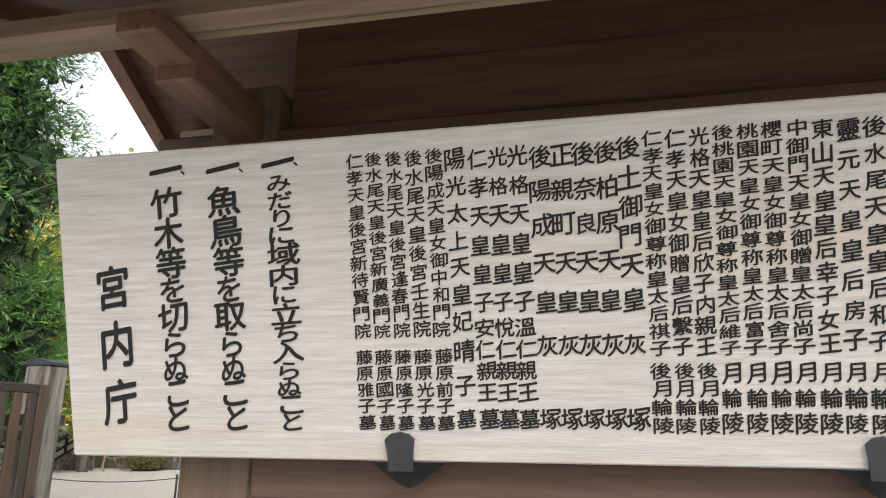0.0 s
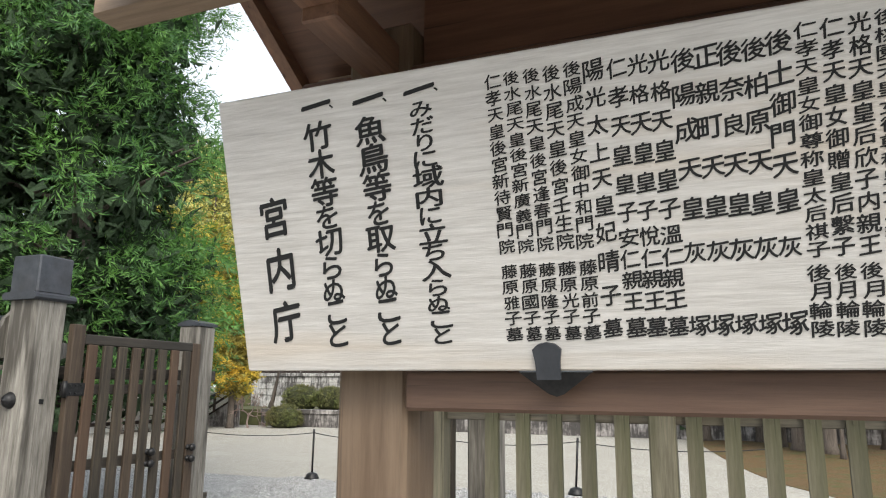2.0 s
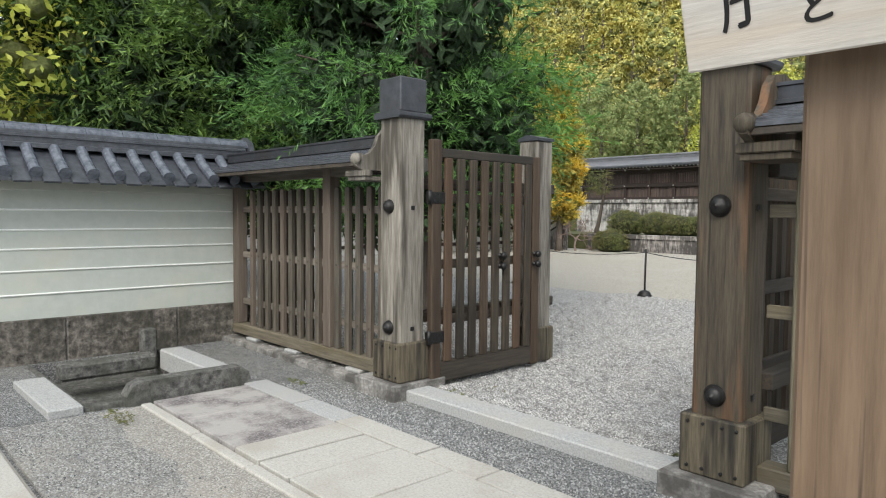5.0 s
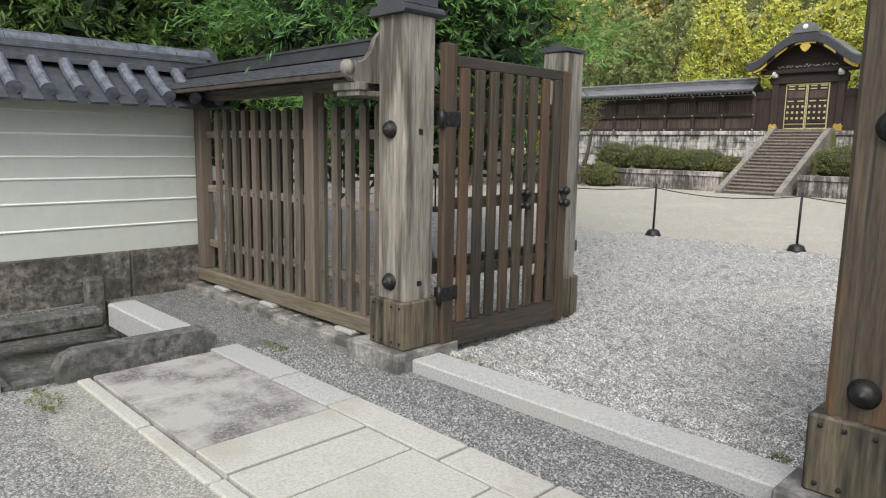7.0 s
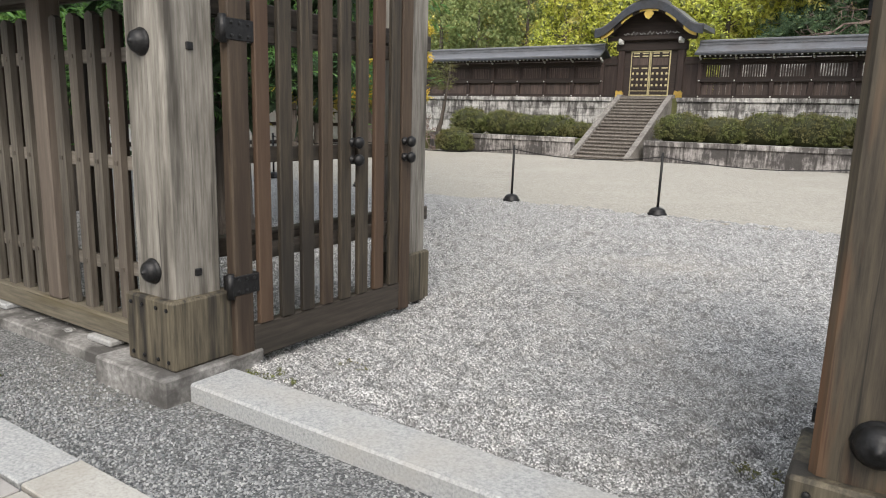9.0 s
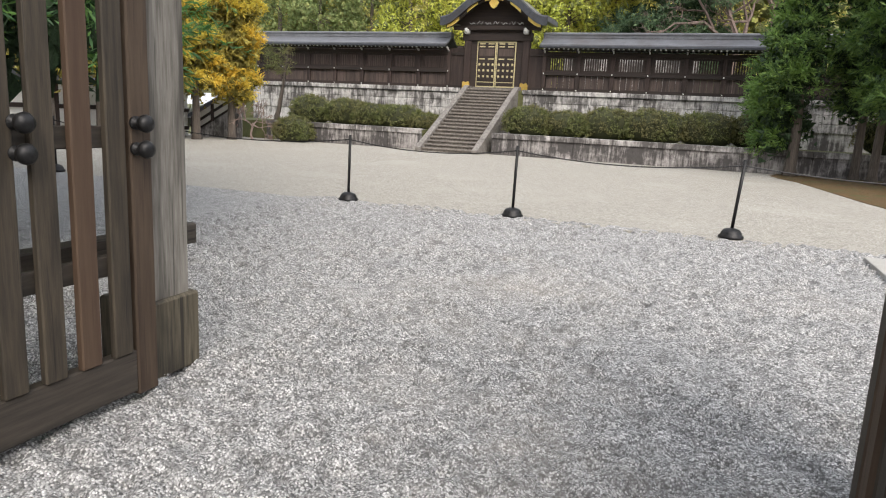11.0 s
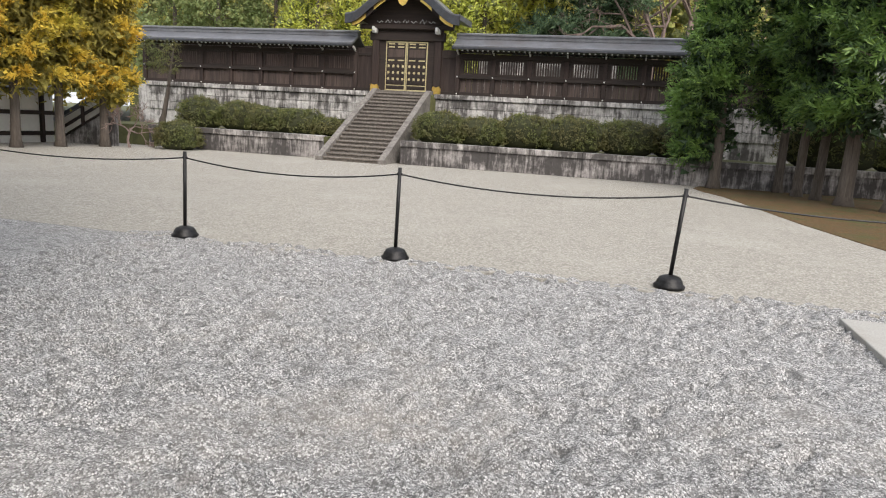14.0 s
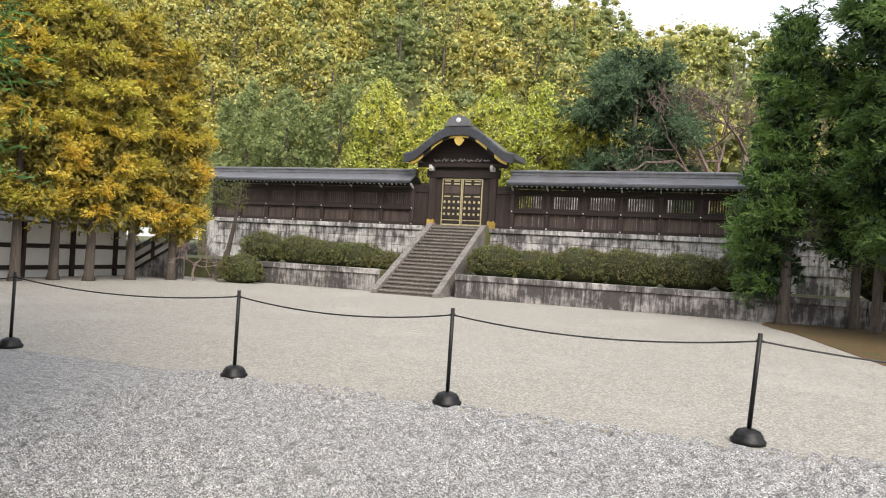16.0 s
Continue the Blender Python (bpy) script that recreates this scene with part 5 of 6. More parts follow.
# ---- plants ----
def leaf_mesh(name, centres, per, spread, size, material, rng, droop=0.0, narrow=0.45, heart=0.62, core=None):
    """Small leaves in tufts about the given centres: one narrow folded blade each."""
    c = np.repeat(np.asarray(centres, float), per, axis=0)
    n = len(c)
    u = rng.normal(size=(n, 3))
    u /= np.linalg.norm(u, axis=1, keepdims=True)
    off = u * np.asarray(spread) * rng.uniform(0.45, 1.15, (n, 1)) * 1.7
    p = c + off
    face = u + rng.normal(size=(n, 3)) * 0.4 + np.array((0, 0, 0.35))
    d = np.cross(face, rng.normal(size=(n, 3)))
    d[:, 2] -= droop * np.linalg.norm(d, axis=1)
    d /= np.linalg.norm(d, axis=1, keepdims=True) + 1e-9
    s = np.cross(d, face)
    s /= np.linalg.norm(s, axis=1, keepdims=True) + 1e-9
    ln = size * rng.uniform(0.6, 1.4, (n, 1))
    a, b = p - d * ln * 0.5, p + d * ln * 0.5
    w = s * ln * narrow * 0.5
    v = np.stack([a, p + w, b, p - w], axis=1).reshape(-1, 3)
    # a dense twiggy heart in every tuft, its dark colour standing in for inner shade
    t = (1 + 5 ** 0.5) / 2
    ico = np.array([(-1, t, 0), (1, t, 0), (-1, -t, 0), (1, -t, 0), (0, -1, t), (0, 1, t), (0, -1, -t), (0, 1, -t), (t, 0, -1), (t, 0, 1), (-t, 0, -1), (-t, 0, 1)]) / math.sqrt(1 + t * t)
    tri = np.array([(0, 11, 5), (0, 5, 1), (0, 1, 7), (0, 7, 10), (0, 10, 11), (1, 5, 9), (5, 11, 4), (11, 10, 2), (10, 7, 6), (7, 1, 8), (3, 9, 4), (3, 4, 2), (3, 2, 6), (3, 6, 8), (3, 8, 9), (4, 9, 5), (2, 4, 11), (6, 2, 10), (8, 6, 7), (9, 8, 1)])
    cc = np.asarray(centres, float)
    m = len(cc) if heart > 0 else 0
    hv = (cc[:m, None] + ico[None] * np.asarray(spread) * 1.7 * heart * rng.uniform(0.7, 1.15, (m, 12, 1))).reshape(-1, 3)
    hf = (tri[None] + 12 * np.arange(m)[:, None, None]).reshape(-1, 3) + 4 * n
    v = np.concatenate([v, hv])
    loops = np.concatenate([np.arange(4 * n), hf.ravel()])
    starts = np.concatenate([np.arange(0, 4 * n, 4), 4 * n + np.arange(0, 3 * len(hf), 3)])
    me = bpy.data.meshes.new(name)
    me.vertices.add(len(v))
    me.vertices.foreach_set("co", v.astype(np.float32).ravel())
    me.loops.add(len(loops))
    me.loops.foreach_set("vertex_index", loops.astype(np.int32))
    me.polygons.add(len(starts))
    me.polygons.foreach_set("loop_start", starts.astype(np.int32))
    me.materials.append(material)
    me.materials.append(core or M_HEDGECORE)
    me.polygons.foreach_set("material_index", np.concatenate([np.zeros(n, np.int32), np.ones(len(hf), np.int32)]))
    me.update(calc_edges=True)
    return me


def spray_mesh(name, centres, trunk, sprigs, needles, reach, size, material, rng, narrow=0.16, core=None, heart=0.2, sag=0.45):
    """Feathery conifer sprays: from every tuft, sprigs that sag and turn up at the tip, set with narrow needles."""
    c = np.asarray(centres, float)
    m = len(c)
    out = c - np.asarray(trunk, float)[None]
    out[:, 2] = 0.0
    out /= np.linalg.norm(out, axis=1, keepdims=True) + 1e-6
    d = np.repeat(out, sprigs, axis=0) * 0.75 + rng.normal(size=(m * sprigs, 3)) * np.array((0.55, 0.55, 0.42))
    d /= np.linalg.norm(d, axis=1, keepdims=True)
    ln = reach * rng.uniform(0.55, 1.25, (m * sprigs, 1))
    foot = np.repeat(c, sprigs, axis=0) + rng.normal(size=(m * sprigs, 3)) * reach * 0.22
    t = np.tile(np.linspace(0.08, 1.0, needles), m * sprigs)[:, None]
    dd, ll, ff = (np.repeat(q, needles, axis=0) for q in (d, ln, foot))
    up = np.array((0.0, 0.0, 1.0))
    p = ff + dd * ll * t + up * ll * (-sag * t + sag * 0.75 * t * t)
    tan = dd + up * (-sag + 1.5 * sag * t)
    tan /= np.linalg.norm(tan, axis=1, keepdims=True)
    n = len(p)
    side = np.cross(tan, rng.normal(size=(n, 3)))
    side /= np.linalg.norm(side, axis=1, keepdims=True) + 1e-9
    nd_ = tan * 0.85 + side * 0.6
    nd_ /= np.linalg.norm(nd_, axis=1, keepdims=True)
    flat = np.cross(nd_, rng.normal(size=(n, 3)))
    flat /= np.linalg.norm(flat, axis=1, keepdims=True) + 1e-9
    sz = size * rng.uniform(0.7, 1.3, (n, 1)) * (1.15 - 0.4 * t)
    w = flat * sz * narrow * 0.5
    v = np.stack([p, p + nd_ * sz * 0.5 + w, p + nd_ * sz, p + nd_ * sz * 0.5 - w], axis=1).reshape(-1, 3)
    # twiggy growth behind the sprays, as loose blades, darkened to paint the crown's inner shade
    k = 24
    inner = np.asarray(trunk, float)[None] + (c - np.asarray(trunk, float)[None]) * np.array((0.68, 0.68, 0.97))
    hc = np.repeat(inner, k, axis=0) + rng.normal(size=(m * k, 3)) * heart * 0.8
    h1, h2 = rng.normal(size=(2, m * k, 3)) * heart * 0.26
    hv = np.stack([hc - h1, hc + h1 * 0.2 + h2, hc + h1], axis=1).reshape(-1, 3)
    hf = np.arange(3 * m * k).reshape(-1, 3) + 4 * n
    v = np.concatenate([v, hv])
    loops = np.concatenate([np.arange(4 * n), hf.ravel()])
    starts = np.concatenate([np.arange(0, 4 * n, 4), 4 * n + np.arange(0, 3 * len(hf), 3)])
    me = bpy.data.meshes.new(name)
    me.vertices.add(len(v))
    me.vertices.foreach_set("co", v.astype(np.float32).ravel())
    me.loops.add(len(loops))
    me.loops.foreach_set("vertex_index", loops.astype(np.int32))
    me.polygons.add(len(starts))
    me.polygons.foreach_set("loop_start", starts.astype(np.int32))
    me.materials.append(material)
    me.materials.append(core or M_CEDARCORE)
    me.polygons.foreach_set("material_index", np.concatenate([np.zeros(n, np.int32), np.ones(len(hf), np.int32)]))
    me.update(calc_edges=True)
    return me


def crown_points(rng, n, height, base, radius, shape, wobble=0.25):
    """Centres of tufts over an uneven crown; shape gives its half-width from foot to tip."""
    out = []
    lobes = [(rng.uniform(0, 6.28), rng.uniform(0, 1), rng.uniform(0.3, 1.0)) for _ in range(14)]
    while len(out) < n:
        t = rng.uniform(0, 1)
        w = shape(t)
        if rng.uniform(0, 1) > w + 0.12:
            continue
        a = rng.uniform(0, 2 * math.pi)
        k = 1 - wobble * 0.6
        for la, lt, lw in lobes:
            da = math.atan2(math.sin(a - la), math.cos(a - la))
            k += wobble * lw * math.exp(-(da / 0.7) ** 2 - ((t - lt) / 0.12) ** 2)
        r = radius * w * k * math.sqrt(rng.uniform(0.25, 1.0))
        out.append((r * math.cos(a), r * math.sin(a), base + t * (height - base)))
    return out


def tree(name, label, category, group, x, y, z, height, base, radius, shape, material, seed, tufts, per, spread, size, trunk_r, droop=0.0, lean=(0, 0), limbs=26, narrow=0.45, bark=None, keep=None, heart=0.62, core=None, spray=None):
    rng = np.random.default_rng(seed)
    t = thing(name, label, category, group, (x, y, z))
    g = Geo()
    top = (x + lean[0], y + lean[1], z + height * 0.93)
    pts = [(x + lean[0] * k / 6 + rng.uniform(-0.04, 0.04) * (k > 0), y + lean[1] * k / 6, z - 0.1 + (height * 0.93) * k / 6) for k in range(7)]
    rr = [trunk_r * (1.35 if k == 0 else 1 - 0.14 * k) for k in range(7)]
    g.tube([pts[0], (x, y, z + 0.25)] + pts[1:], [rr[0] * 1.15, trunk_r] + rr[1:], 10)
    if spray:
        # boughs first, then tufts along each bough, so that the crown billows
        per_bough = 6
        pts_c = []
        for a, b, c in crown_points(rng, tufts // per_bough, height, base, radius * 0.95, shape):
            r = math.hypot(a, b) + 0.01
            for _ in range(per_bough):
                u, v, w = (rng.normal(size=3) * radius * np.array((0.12, 0.13, 0.05))).tolist()
                pts_c.append((a + (a * u - b * v) / r, b + (b * u + a * v) / r, c + w - 0.10 * u))
    else:
        pts_c = crown_points(rng, tufts, height, base, radius, shape)
    if keep:
        pts_c = [q for q in pts_c if keep(*q)]
    for i in rng.choice(len(pts_c), size=min(limbs, len(pts_c)), replace=False):
        cx, cy, cz = pts_c[i]
        f = min(0.95, max(0.05, (cz - 0.25 * math.hypot(cx, cy)) / height))
        s = (x + lean[0] * f, y + lean[1] * f, z + f * height)
        e = (x + cx + lean[0] * f, y + cy + lean[1] * f, z + cz)
        mid = tuple((s[k] + e[k]) / 2 + (0.1 if k == 2 else 0) for k in range(3))
        r0 = trunk_r * 0.28 * (1.1 - f)
        g.tube([s, mid, e], [r0, r0 * 0.6, r0 * 0.2], 6, False)
    part("trunk", g, bark or M_BARK, t, "", True)
    cc = [(x + a + lean[0] * c / height, y + b + lean[1] * c / height, z + c) for a, b, c in pts_c]
    if spray:
        part("crown", spray_mesh("crown", cc, (x, y, z), *spray, material, rng, narrow, core, heart), None, t)
        return t
    part("crown", leaf_mesh("crown", cc, per, spread, size, material, rng, droop, narrow, heart, core), None, t)
    return t


def cone(t):
    return max(0.0, (1 - t) ** 0.75) * (0.75 + 0.25 * min(1, t / 0.1))


def spire(t):
    return max(0.0, 1 - t) * (0.75 + 0.25 * min(1, t / 0.1))


def spindle(t):
    return min(1.0, (1 - t) / 0.6) ** 0.85 * (0.7 + 0.3 * min(1, t / 0.15))


def column_crown(t):
    return min(1.0, (1 - t) / 0.45) ** 0.7 * (0.7 + 0.3 * min(1, t / 0.15))


def dome(t):
    return math.sqrt(max(0, 1 - (2 * t - 0.9) ** 2 / 1.21))


for i, (x, y, h, b, r, n) in enumerate(((-8.6, 7.45, 13.0, 1.55, 2.75, 1180), (-12.0, 7.2, 14.0, 2.0, 2.9, 760), (-14.2, 4.8, 12.0, 2.6, 2.8, 520), (-17, 9.5, 13.0, 2.0, 3.2, 420), (-17.5, 5.2, 13.0, 2.0, 3.2, 420))):
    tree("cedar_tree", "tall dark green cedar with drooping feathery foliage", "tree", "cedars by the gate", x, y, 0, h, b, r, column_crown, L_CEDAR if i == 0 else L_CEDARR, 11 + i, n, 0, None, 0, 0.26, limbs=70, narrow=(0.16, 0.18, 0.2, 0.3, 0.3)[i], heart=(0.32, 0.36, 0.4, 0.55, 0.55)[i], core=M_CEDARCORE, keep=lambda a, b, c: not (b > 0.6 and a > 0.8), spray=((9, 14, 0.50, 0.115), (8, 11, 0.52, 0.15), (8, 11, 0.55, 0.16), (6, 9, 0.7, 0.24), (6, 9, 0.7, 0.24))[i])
tree("maple_tree", "yellow-green broadleaf tree behind the wall", "tree", "", -14.6, 1.2, 0, 11, 2.6, 3.0, dome, L_LIME, 21, 220, 100, (0.38, 0.38, 0.3), 0.16, 0.2, heart=0.5, core=M_OLIVECORE)
for i, (x, y, h, b, r) in enumerate(((-21.8, 19.4, 10.6, 2.3, 1.6), (-21.5, 21.0, 10.4, 2.3, 1.5), (-21.5, 22.3, 10.1, 2.2, 1.4), (-20.8, 23.0, 9.6, 2.1, 1.35), (-20.7, 24.6, 9.2, 1.9, 1.2), (-20.2, 26.0, 8.9, 1.8, 1.05))):
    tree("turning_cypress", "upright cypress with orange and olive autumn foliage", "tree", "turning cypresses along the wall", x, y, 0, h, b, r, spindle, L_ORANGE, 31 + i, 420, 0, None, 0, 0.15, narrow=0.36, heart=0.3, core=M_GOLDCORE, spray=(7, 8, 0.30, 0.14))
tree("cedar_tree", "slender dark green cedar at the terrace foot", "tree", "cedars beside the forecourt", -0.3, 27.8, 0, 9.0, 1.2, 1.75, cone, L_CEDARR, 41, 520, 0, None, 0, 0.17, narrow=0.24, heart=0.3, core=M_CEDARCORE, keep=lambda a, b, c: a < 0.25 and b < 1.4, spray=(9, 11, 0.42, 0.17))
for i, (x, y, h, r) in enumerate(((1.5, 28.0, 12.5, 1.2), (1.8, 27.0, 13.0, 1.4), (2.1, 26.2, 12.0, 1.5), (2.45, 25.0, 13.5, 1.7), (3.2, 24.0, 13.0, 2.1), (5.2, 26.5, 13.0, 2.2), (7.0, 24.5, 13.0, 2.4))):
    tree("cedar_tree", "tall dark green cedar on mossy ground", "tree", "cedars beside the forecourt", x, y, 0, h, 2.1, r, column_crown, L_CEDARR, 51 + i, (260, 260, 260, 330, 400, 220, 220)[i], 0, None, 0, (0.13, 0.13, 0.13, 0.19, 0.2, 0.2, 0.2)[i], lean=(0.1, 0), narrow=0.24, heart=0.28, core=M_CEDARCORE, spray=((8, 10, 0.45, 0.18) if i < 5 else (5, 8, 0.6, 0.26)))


def mound(name, label, x, y, z, rx, ry, rz, seed, n, group=""):
    """A clipped shrub: stems under a close shell of small leaves."""
    rng = np.random.default_rng(seed)
    t = thing(name, label, "shrub", group, (x, y, z))
    g = Geo()
    for k in range(7):
        a = k * 0.9
        g.tube([(x, y, z - 0.05), (x + 0.5 * rx * math.cos(a), y + 0.5 * ry * math.sin(a), z + 0.55 * rz)], [0.03, 0.012], 6, False)
    part("stem_base", g, M_BARK, t)
    # Solid dark core puts the shade of the shrub's inside into colour.
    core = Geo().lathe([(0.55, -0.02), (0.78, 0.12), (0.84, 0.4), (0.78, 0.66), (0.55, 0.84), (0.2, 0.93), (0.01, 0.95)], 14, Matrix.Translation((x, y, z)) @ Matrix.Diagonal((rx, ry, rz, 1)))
    part("inner_growth", core, M_HEDGECORE, t, "twiggy inner growth coloured dark for inner shade", True)
    c = []
    while len(c) < n:
        v = rng.normal(size=3)
        v /= np.linalg.norm(v)
        if v[2] < -0.35:
            continue
        k = rng.uniform(0.84, 1.0)
        q = (abs(v[0]) ** 2.6 + abs(v[1]) ** 2.6 + abs(v[2]) ** 2.6) ** (-1 / 2.6)
        k *= q * (0.95 + 0.08 * math.sin(5 * v[0] + seed) * math.cos(4 * v[1]))
        c.append((x + rx * k * v[0], y + ry * k * v[1], z + rz * (0.35 + 0.65 * k * v[2])))
    part("foliage", leaf_mesh("foliage", c, 15, (0.055, 0.055, 0.05), 0.055, L_HEDGE, rng, narrow=0.6, heart=0), None, t)


for i, (x, w, h) in enumerate(((-19.0, 0.9, 1.0), (-17.4, 1.0, 0.95), (-16.0, 0.75, 0.8), (-14.9, 1.1, 0.8), (-13.8, 0.7, 0.55), (-9.3, 0.95, 0.95), (-7.9, 1.0, 0.85), (-6.3, 1.1, 1.0), (-4.6, 1.1, 1.0), (-2.9, 1.0, 1.0), (-1.2, 1.0, 1.0), (3.2, 1.5, 1.3), (5.6, 1.5, 1.4), (7.8, 1.4, 1.3))):
    mound("clipped_shrub", "rounded clipped azalea on the terrace", x, 29.9 + 0.3 * math.sin(i * 2.1), 0.74, w * 1.08, 0.8, h * 1.2, 71 + i, 560, "azaleas on the terrace")
mound("clipped_shrub", "round clipped azalea before the terrace wall", -18.3, 27.4, 0, 0.82, 0.75, 1.02, 95, 560)


def hill(x, y):
    """Height of the wooded hill behind the shrine."""
    d = max(0.0, y - 44)
    ridge = 33 - 0.5 * max(0, x + 30) + 2 * math.sin(x * 0.07)
    return 2.0 + max(2.0, ridge) * (1 - math.exp(-(d / 24) ** 1.4))


def hillside():
    n, m = 40, 26
    xs = [-150 + 300 * i / n for i in range(n + 1)]
    ys = [42 + 120 * j / m for j in range(m + 1)]
    v = [(x, y, hill(x, y)) for y in ys for x in xs]
    f = [(j * (n + 1) + i, j * (n + 1) + i + 1, (j + 1) * (n + 1) + i + 1, (j + 1) * (n + 1) + i) for j in range(m) for i in range(n)]
    structure("hill_ground", Geo().add(v, f), M_EARTH, "", True)
    rng = np.random.default_rng(7)
    kinds = {"hill_wood": (L_HILL, [], "olive autumn woodland covering the hill"), "hill_evergreens": (L_HILLDARK, [], "dark evergreen trees among the hill woodland"), "hill_gold": (L_HILLGOLD, [], "golden trees among the hill woodland")}
    stems = Geo()
    for k in range(420):
        x, y = -75 + 5.1 * (k % 21 + rng.uniform(0, 1)), 44 + 2.7 * (k // 21 + rng.uniform(0, 1))
        h = rng.uniform(5.5, 9.5)
        r = rng.uniform(2.1, 3.5)
        z = hill(x, y) - 0.5
        stems.tube([(x, y, z - 0.3), (x, y, z + h * 0.8)], [0.2, 0.07], 5, False)
        q = rng.uniform(0, 1)
        gold = 0.45 if x < -30 else 0.15
        name = "hill_gold" if q < gold else "hill_evergreens" if q > 0.78 else "hill_wood"
        for a, b, c in crown_points(rng, 30, h, 1.6, r, dome if k % 3 else column_crown, 0.35):
            kinds[name][1].append((x + a, y + b, z + c))
    for name, (material, centres, label) in kinds.items():
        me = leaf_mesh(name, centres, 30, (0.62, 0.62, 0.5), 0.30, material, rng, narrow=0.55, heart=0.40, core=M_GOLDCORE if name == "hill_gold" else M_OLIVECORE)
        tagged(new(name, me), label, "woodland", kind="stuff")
    tagged(new("hill_trunks", stems.mesh("hill_trunks", M_BARK)), "trunks of the woodland on the hill", "woodland", kind="stuff")


hillside()
for i, (x, y, h, r) in enumerate(((-19.5, 41, 8.3, 2.3), (-16.4, 42, 7.8, 2.2), (-13.3, 43, 8.6, 2.3), (-10.6, 42, 8.2, 2.1), (-22.5, 42, 8.6, 2.4), (-25.5, 41, 8.2, 2.6), (-29, 42, 9, 2.8), (-8.4, 43.5, 7.5, 2.0))):
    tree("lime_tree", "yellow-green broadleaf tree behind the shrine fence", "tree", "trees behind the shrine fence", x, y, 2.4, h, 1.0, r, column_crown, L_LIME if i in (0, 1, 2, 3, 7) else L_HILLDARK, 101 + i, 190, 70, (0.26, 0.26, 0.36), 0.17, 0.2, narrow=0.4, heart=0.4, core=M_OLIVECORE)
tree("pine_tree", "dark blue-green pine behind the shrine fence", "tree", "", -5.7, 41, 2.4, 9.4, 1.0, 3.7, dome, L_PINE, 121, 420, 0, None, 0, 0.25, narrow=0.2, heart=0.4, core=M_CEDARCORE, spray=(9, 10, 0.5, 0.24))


def bare_tree(x, y, z, h, seed, label, tilt=0.0):
    rng = np.random.default_rng(seed)
    t = thing("bare_tree", label, "tree", "", (x, y, z))
    g = Geo()
    def grow(p, d, ln, r, depth):
        e = p + d * ln
        g.tube([p, (p + e) / 2 + Vector(rng.normal(size=3) * ln * 0.05), e], [r, r * 0.8, r * 0.6], 5 if depth < 3 else 4, False)
        if depth < (6 if h > 5 else 5):
            for _ in range(3 if depth != 4 else 2):
                q = (d + Vector(rng.normal(size=3)) * 0.55 + Vector((0, 0, 0.12))).normalized()
                grow(p + d * ln * rng.uniform(0.55, 1.0), q, ln * rng.uniform(0.6, 0.82), max(r * 0.55, 0.012), depth + 1)
    grow(Vector((x, y, z - 0.1)), Vector((tilt, 0, 1)).normalized(), h * 0.3, 0.022 * h, 0)
    part("branch_work", g, M_TWIG, t)


bare_tree(-2.1, 40, 2.4, 11.0, 5, "bare leafless tree with fine grey-brown twigs")
bare_tree(-0.3, 42, 2.4, 11.5, 6, "bare leafless tree with fine grey-brown twigs")


# ---- west court wall ----
def court_wall():
    structure("wall_court_west", Geo().box(-23.0, -22.7, 4.6, 26.4, -0.3, 1.75), M_WHITEPLASTER, "white plaster court wall with dark posts")
    w = bpy.data.objects["wall_court_west"]
    for i in range(12):
        y = 5.5 + i * 1.85
        part("wall_post", Geo().box(-22.7, -22.58, y - 0.07, y + 0.07, 0, 1.75, 0.01), M_SHRINE, w)
    for z in (0.25, 0.95):
        part("wall_rail", Geo().box(-22.7, -22.61, 4.6, 26.4, z, z + 0.14, 0.01), M_SHRINEX, w)
    part("wall_cap", Geo().prism([(-23.3, 1.75), (-22.4, 1.75), (-22.4, 1.82), (-22.85, 2.12), (-23.3, 1.82)], "y", 4.6, 26.5), M_TILEDARK, w, "dark tiled cap")
    s = structure("wall_court_rising", Geo().prism([(-22.7, 0), (-20.3, 0), (-20.3, 1.35), (-22.7, 0.05)], "y", 26.6, 26.8), M_COPING, "white wall band rising on a stone slope")
    part("white_band", Geo().prism([(-22.7, 0.05), (-20.3, 1.35), (-20.3, 2.0), (-22.7, 0.75)], "y", 26.62, 26.78), M_WHITEPLASTER, s, "white plaster band")
    for dz, t in ((0.0, 0.08), (0.32, 0.10)):
        part("sloping_rail", Geo().prism([(-22.7, 0.05 + dz), (-20.3, 1.35 + dz), (-20.3, 1.35 + dz + t), (-22.7, 0.05 + dz + t)], "y", 26.55, 26.62), M_SHRINEX, s, "dark sloping rail")
    for x in (-22.6, -21.6, -20.6):
        z = 0.05 + (x + 22.7) * 0.54
        part("wall_post", Geo().box(x - 0.06, x + 0.06, 26.54, 26.61, z, z + 0.68, 0.01), M_SHRINE, s)
    part("rising_cap", Geo().prism([(-22.8, 0.72), (-20.25, 2.02), (-20.25, 2.16), (-22.8, 0.86)], "y", 26.5, 26.9), M_TILEDARK, s)


court_wall()
structure("wall_court_east", Geo().box(14.0, 14.3, 4.6, 28.3, -0.3, 2.4), M_ROUGHSTONE)
structure("wall_street_south", Geo().box(-16, 8, -8.4, -8, -0.3, 2.2), M_PLASTER)

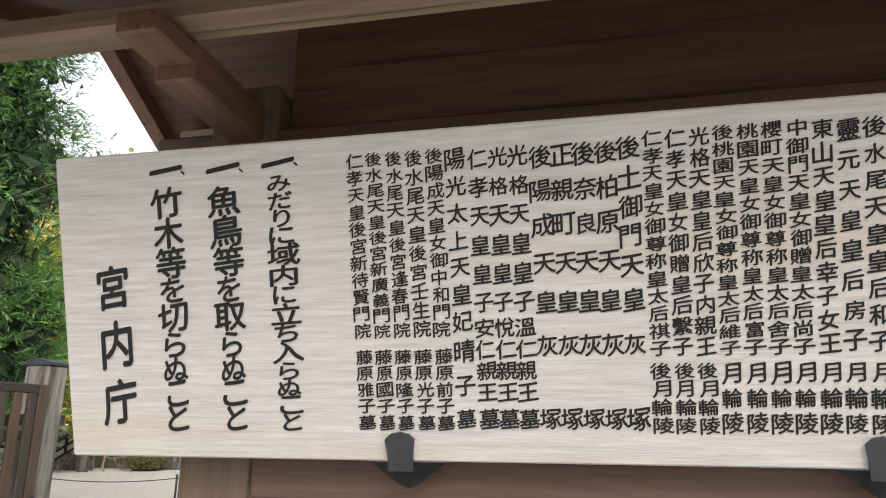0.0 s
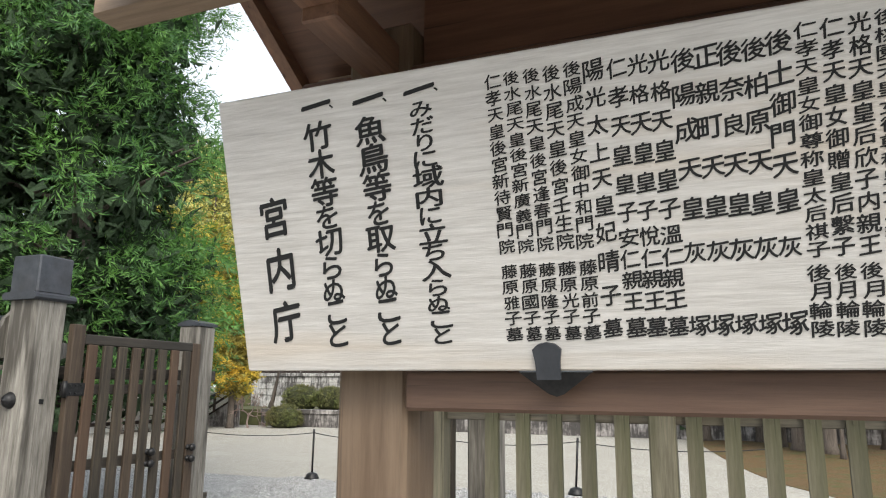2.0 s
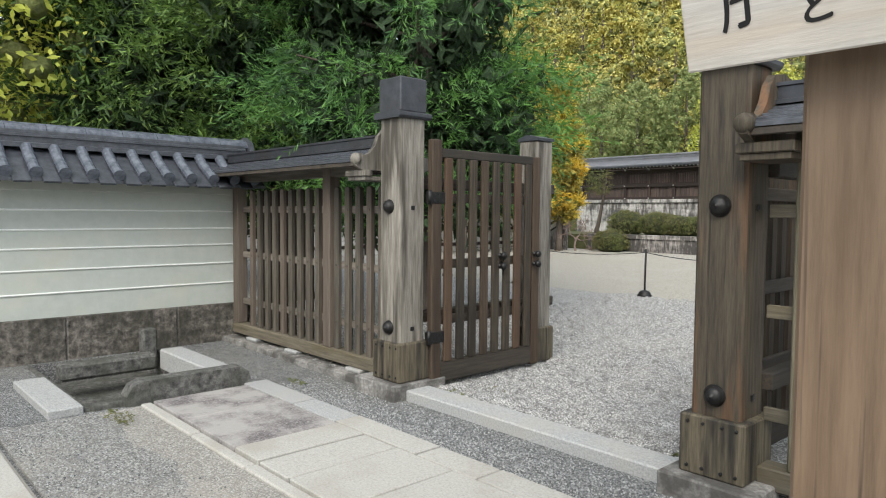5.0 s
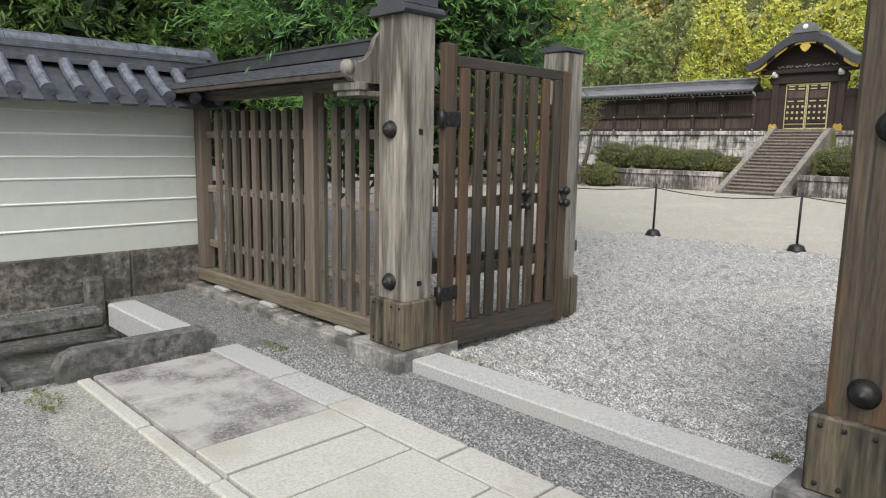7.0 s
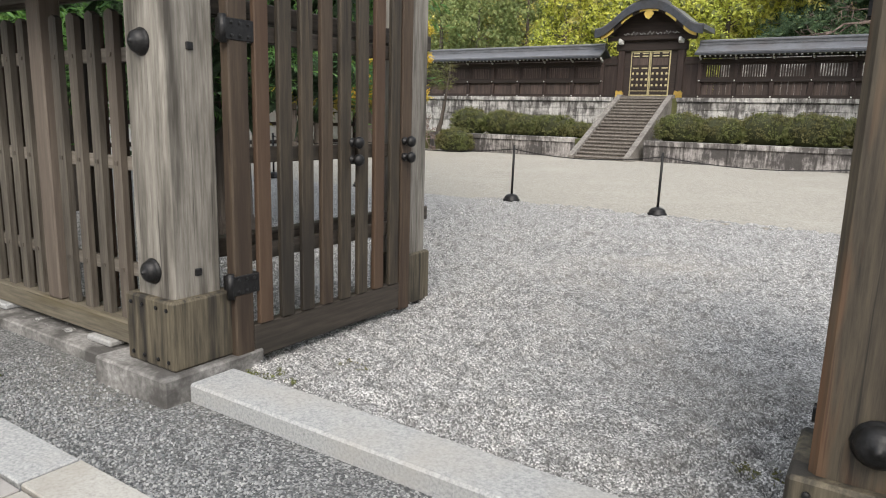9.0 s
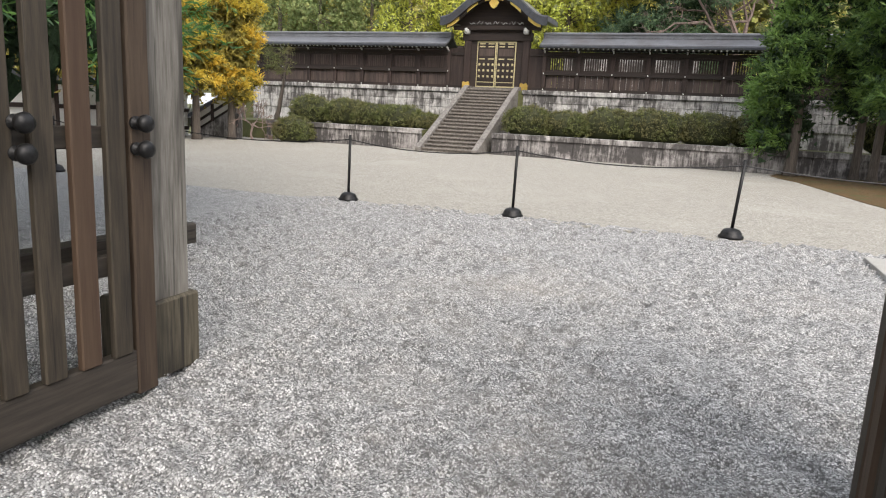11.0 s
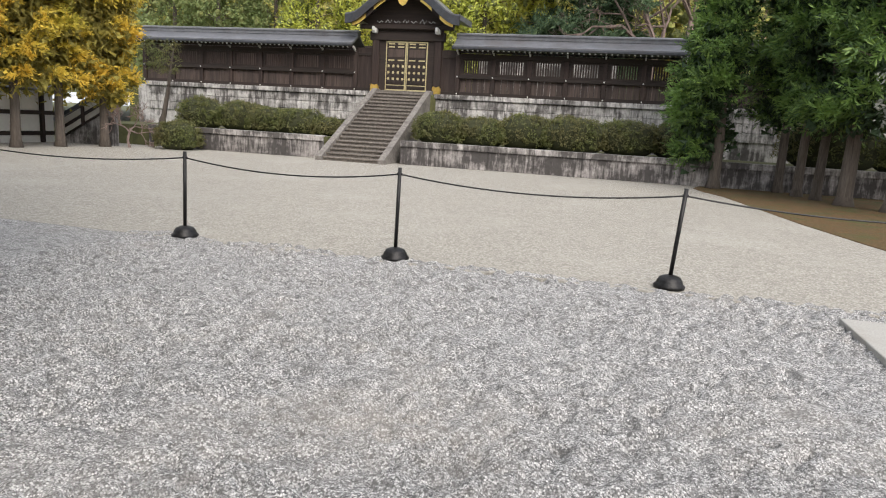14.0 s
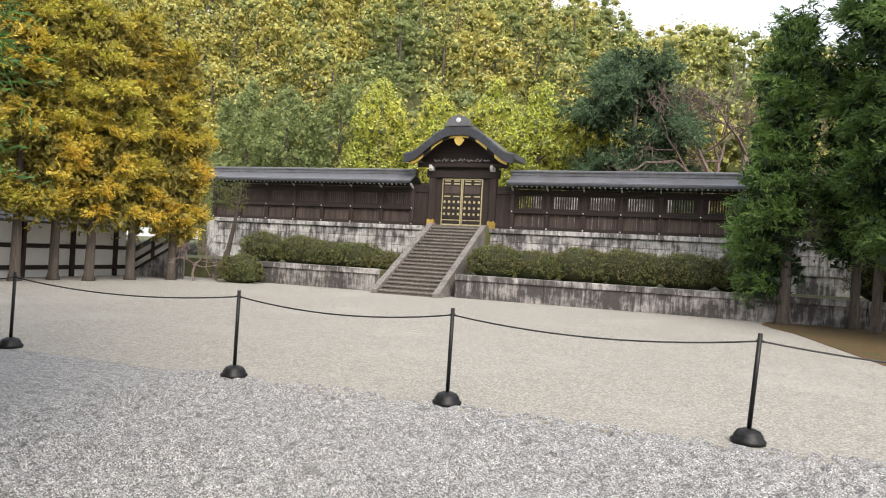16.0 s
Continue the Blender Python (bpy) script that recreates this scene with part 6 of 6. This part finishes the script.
# ---- smaller plants ----
tree("camellia_tree", "small pale-leaved camellia on mossy ground", "tree", "", 3.3, 22.4, 0, 3.6, 1.3, 1.25, dome, L_CAMELLIA, 131, 60, 26, (0.2, 0.2, 0.14), 0.11, 0.07, 0.1, limbs=22, heart=0)
tree("terrace_pine", "small leaning pine with layered grey-green foliage", "tree", "", -20.6, 29.6, 0.74, 3.3, 2.2, 1.3, dome, L_HEDGE, 137, 40, 0, None, 0, 0.12, lean=(0.55, 0), limbs=14, narrow=0.16, heart=0.02, spray=(6, 10, 0.32, 0.13))
bare_tree(-19.5, 26.4, 0, 2.6, 8, "small bare many-stemmed shrub by the court wall")


def moss_tufts(name, label, spots, seed):
    rng = np.random.default_rng(seed)
    c = []
    for x, y, r, n in spots:
        for _ in range(n):
            a, k = rng.uniform(0, 6.28), r * math.sqrt(rng.uniform(0, 1))
            c.append((x + k * math.cos(a) * 1.6, y + k * math.sin(a) * 0.6, 0.004))
    me = leaf_mesh(name, c, 10, (0.012, 0.012, 0.006), 0.018, L_HEDGE, rng, heart=0)
    tagged(new(name, me), label, "moss", kind="stuff")


moss_tufts("moss_tufts", "green moss tufts by the gate posts", ((-4.9, 4.62, 0.16, 40), (-2.3, 5.1, 0.13, 40), (-2.36, 4.65, 0.1, 25), (-4.6, 5.0, 0.1, 14)), 3)
moss_tufts("street_moss", "bright moss patch beside the drain", ((-6.0, 1.98, 0.16, 40), (-6.1, 3.7, 0.1, 20)), 4)


def pebbles(name, label, x0, x1, y0, y1, z, n, material, seed, lo, hi, height=None):
    """Loose stones lying on the gravel, each a squashed eight-sided chip."""
    rng = np.random.default_rng(seed)
    base = np.array(((1, 0, 0), (0, 1, 0), (-1, 0, 0), (0, -1, 0), (0, 0, 1), (0, 0, -1)), float)
    tri = np.array(((0, 1, 4), (1, 2, 4), (2, 3, 4), (3, 0, 4), (1, 0, 5), (2, 1, 5), (3, 2, 5), (0, 3, 5)))
    s = rng.uniform(lo, hi, (n, 1, 1)) * rng.uniform(0.6, 1.2, (n, 1, 3)) * np.array((1, 1, 0.65))
    q = rng.normal(size=(n, 3, 3))
    q, _ = np.linalg.qr(q)
    v = np.einsum("nij,nkj->nki", q, base[None] * s)
    c = np.stack([rng.uniform(x0, x1, n), y0 + (y1 - y0) * (1 - np.sqrt(rng.uniform(0, 1, n))), np.full(n, z)], axis=1)
    if height:
        c[:, 2] += height(c[:, 0], c[:, 1])
    v = (v + c[:, None]).reshape(-1, 3)
    f = (tri[None] + 6 * np.arange(n)[:, None, None]).reshape(-1, 3)
    me = bpy.data.meshes.new(name)
    me.vertices.add(len(v))
    me.vertices.foreach_set("co", v.astype(np.float32).ravel())
    me.loops.add(3 * len(f))
    me.loops.foreach_set("vertex_index", f.astype(np.int32).ravel())
    me.polygons.add(len(f))
    me.polygons.foreach_set("loop_start", np.arange(0, 3 * len(f), 3, dtype=np.int32))
    me.update(calc_edges=True)
    me.materials.append(material)
    tagged(new(name, me), label, "gravel", kind="stuff")


def chips(name, stops):
    def build(nt, b):
        geo = nt.nodes.new("ShaderNodeNewGeometry")
        nt.links.new(ramp(nt, geo.outputs["Random Per Island"], stops), b.inputs["Base Color"])
    return mat(name, build, 0.9)


M_CHIP = chips("white_stone_chips", [(0.0, (0.13, 0.13, 0.13)), (0.3, (0.29, 0.29, 0.288)), (0.7, (0.44, 0.437, 0.43)), (1.0, (0.60, 0.595, 0.585))])
M_CHIPS = chips("grey_stone_chips", [(0.0, (0.07, 0.074, 0.078)), (0.5, (0.22, 0.228, 0.232)), (1.0, (0.44, 0.443, 0.44))])
pebbles("loose_gravel", "loose white stones on the court gravel", -12.0, -0.98, 4.6, 12.9, 0.002, 52000, M_CHIP, 21, 0.004, 0.010, GRAVEL_HEIGHT)
pebbles("loose_street_gravel", "loose grey stones before the gate", -6.3, -2.0, 3.5, 4.18, -0.048, 9000, M_CHIPS, 22, 0.006, 0.012)
pebbles("loose_path_gravel", "loose grey stones beside the slab path", -6.3, 0.0, 1.16, 2.2, -0.026, 7000, M_CHIPS, 23, 0.004, 0.010)
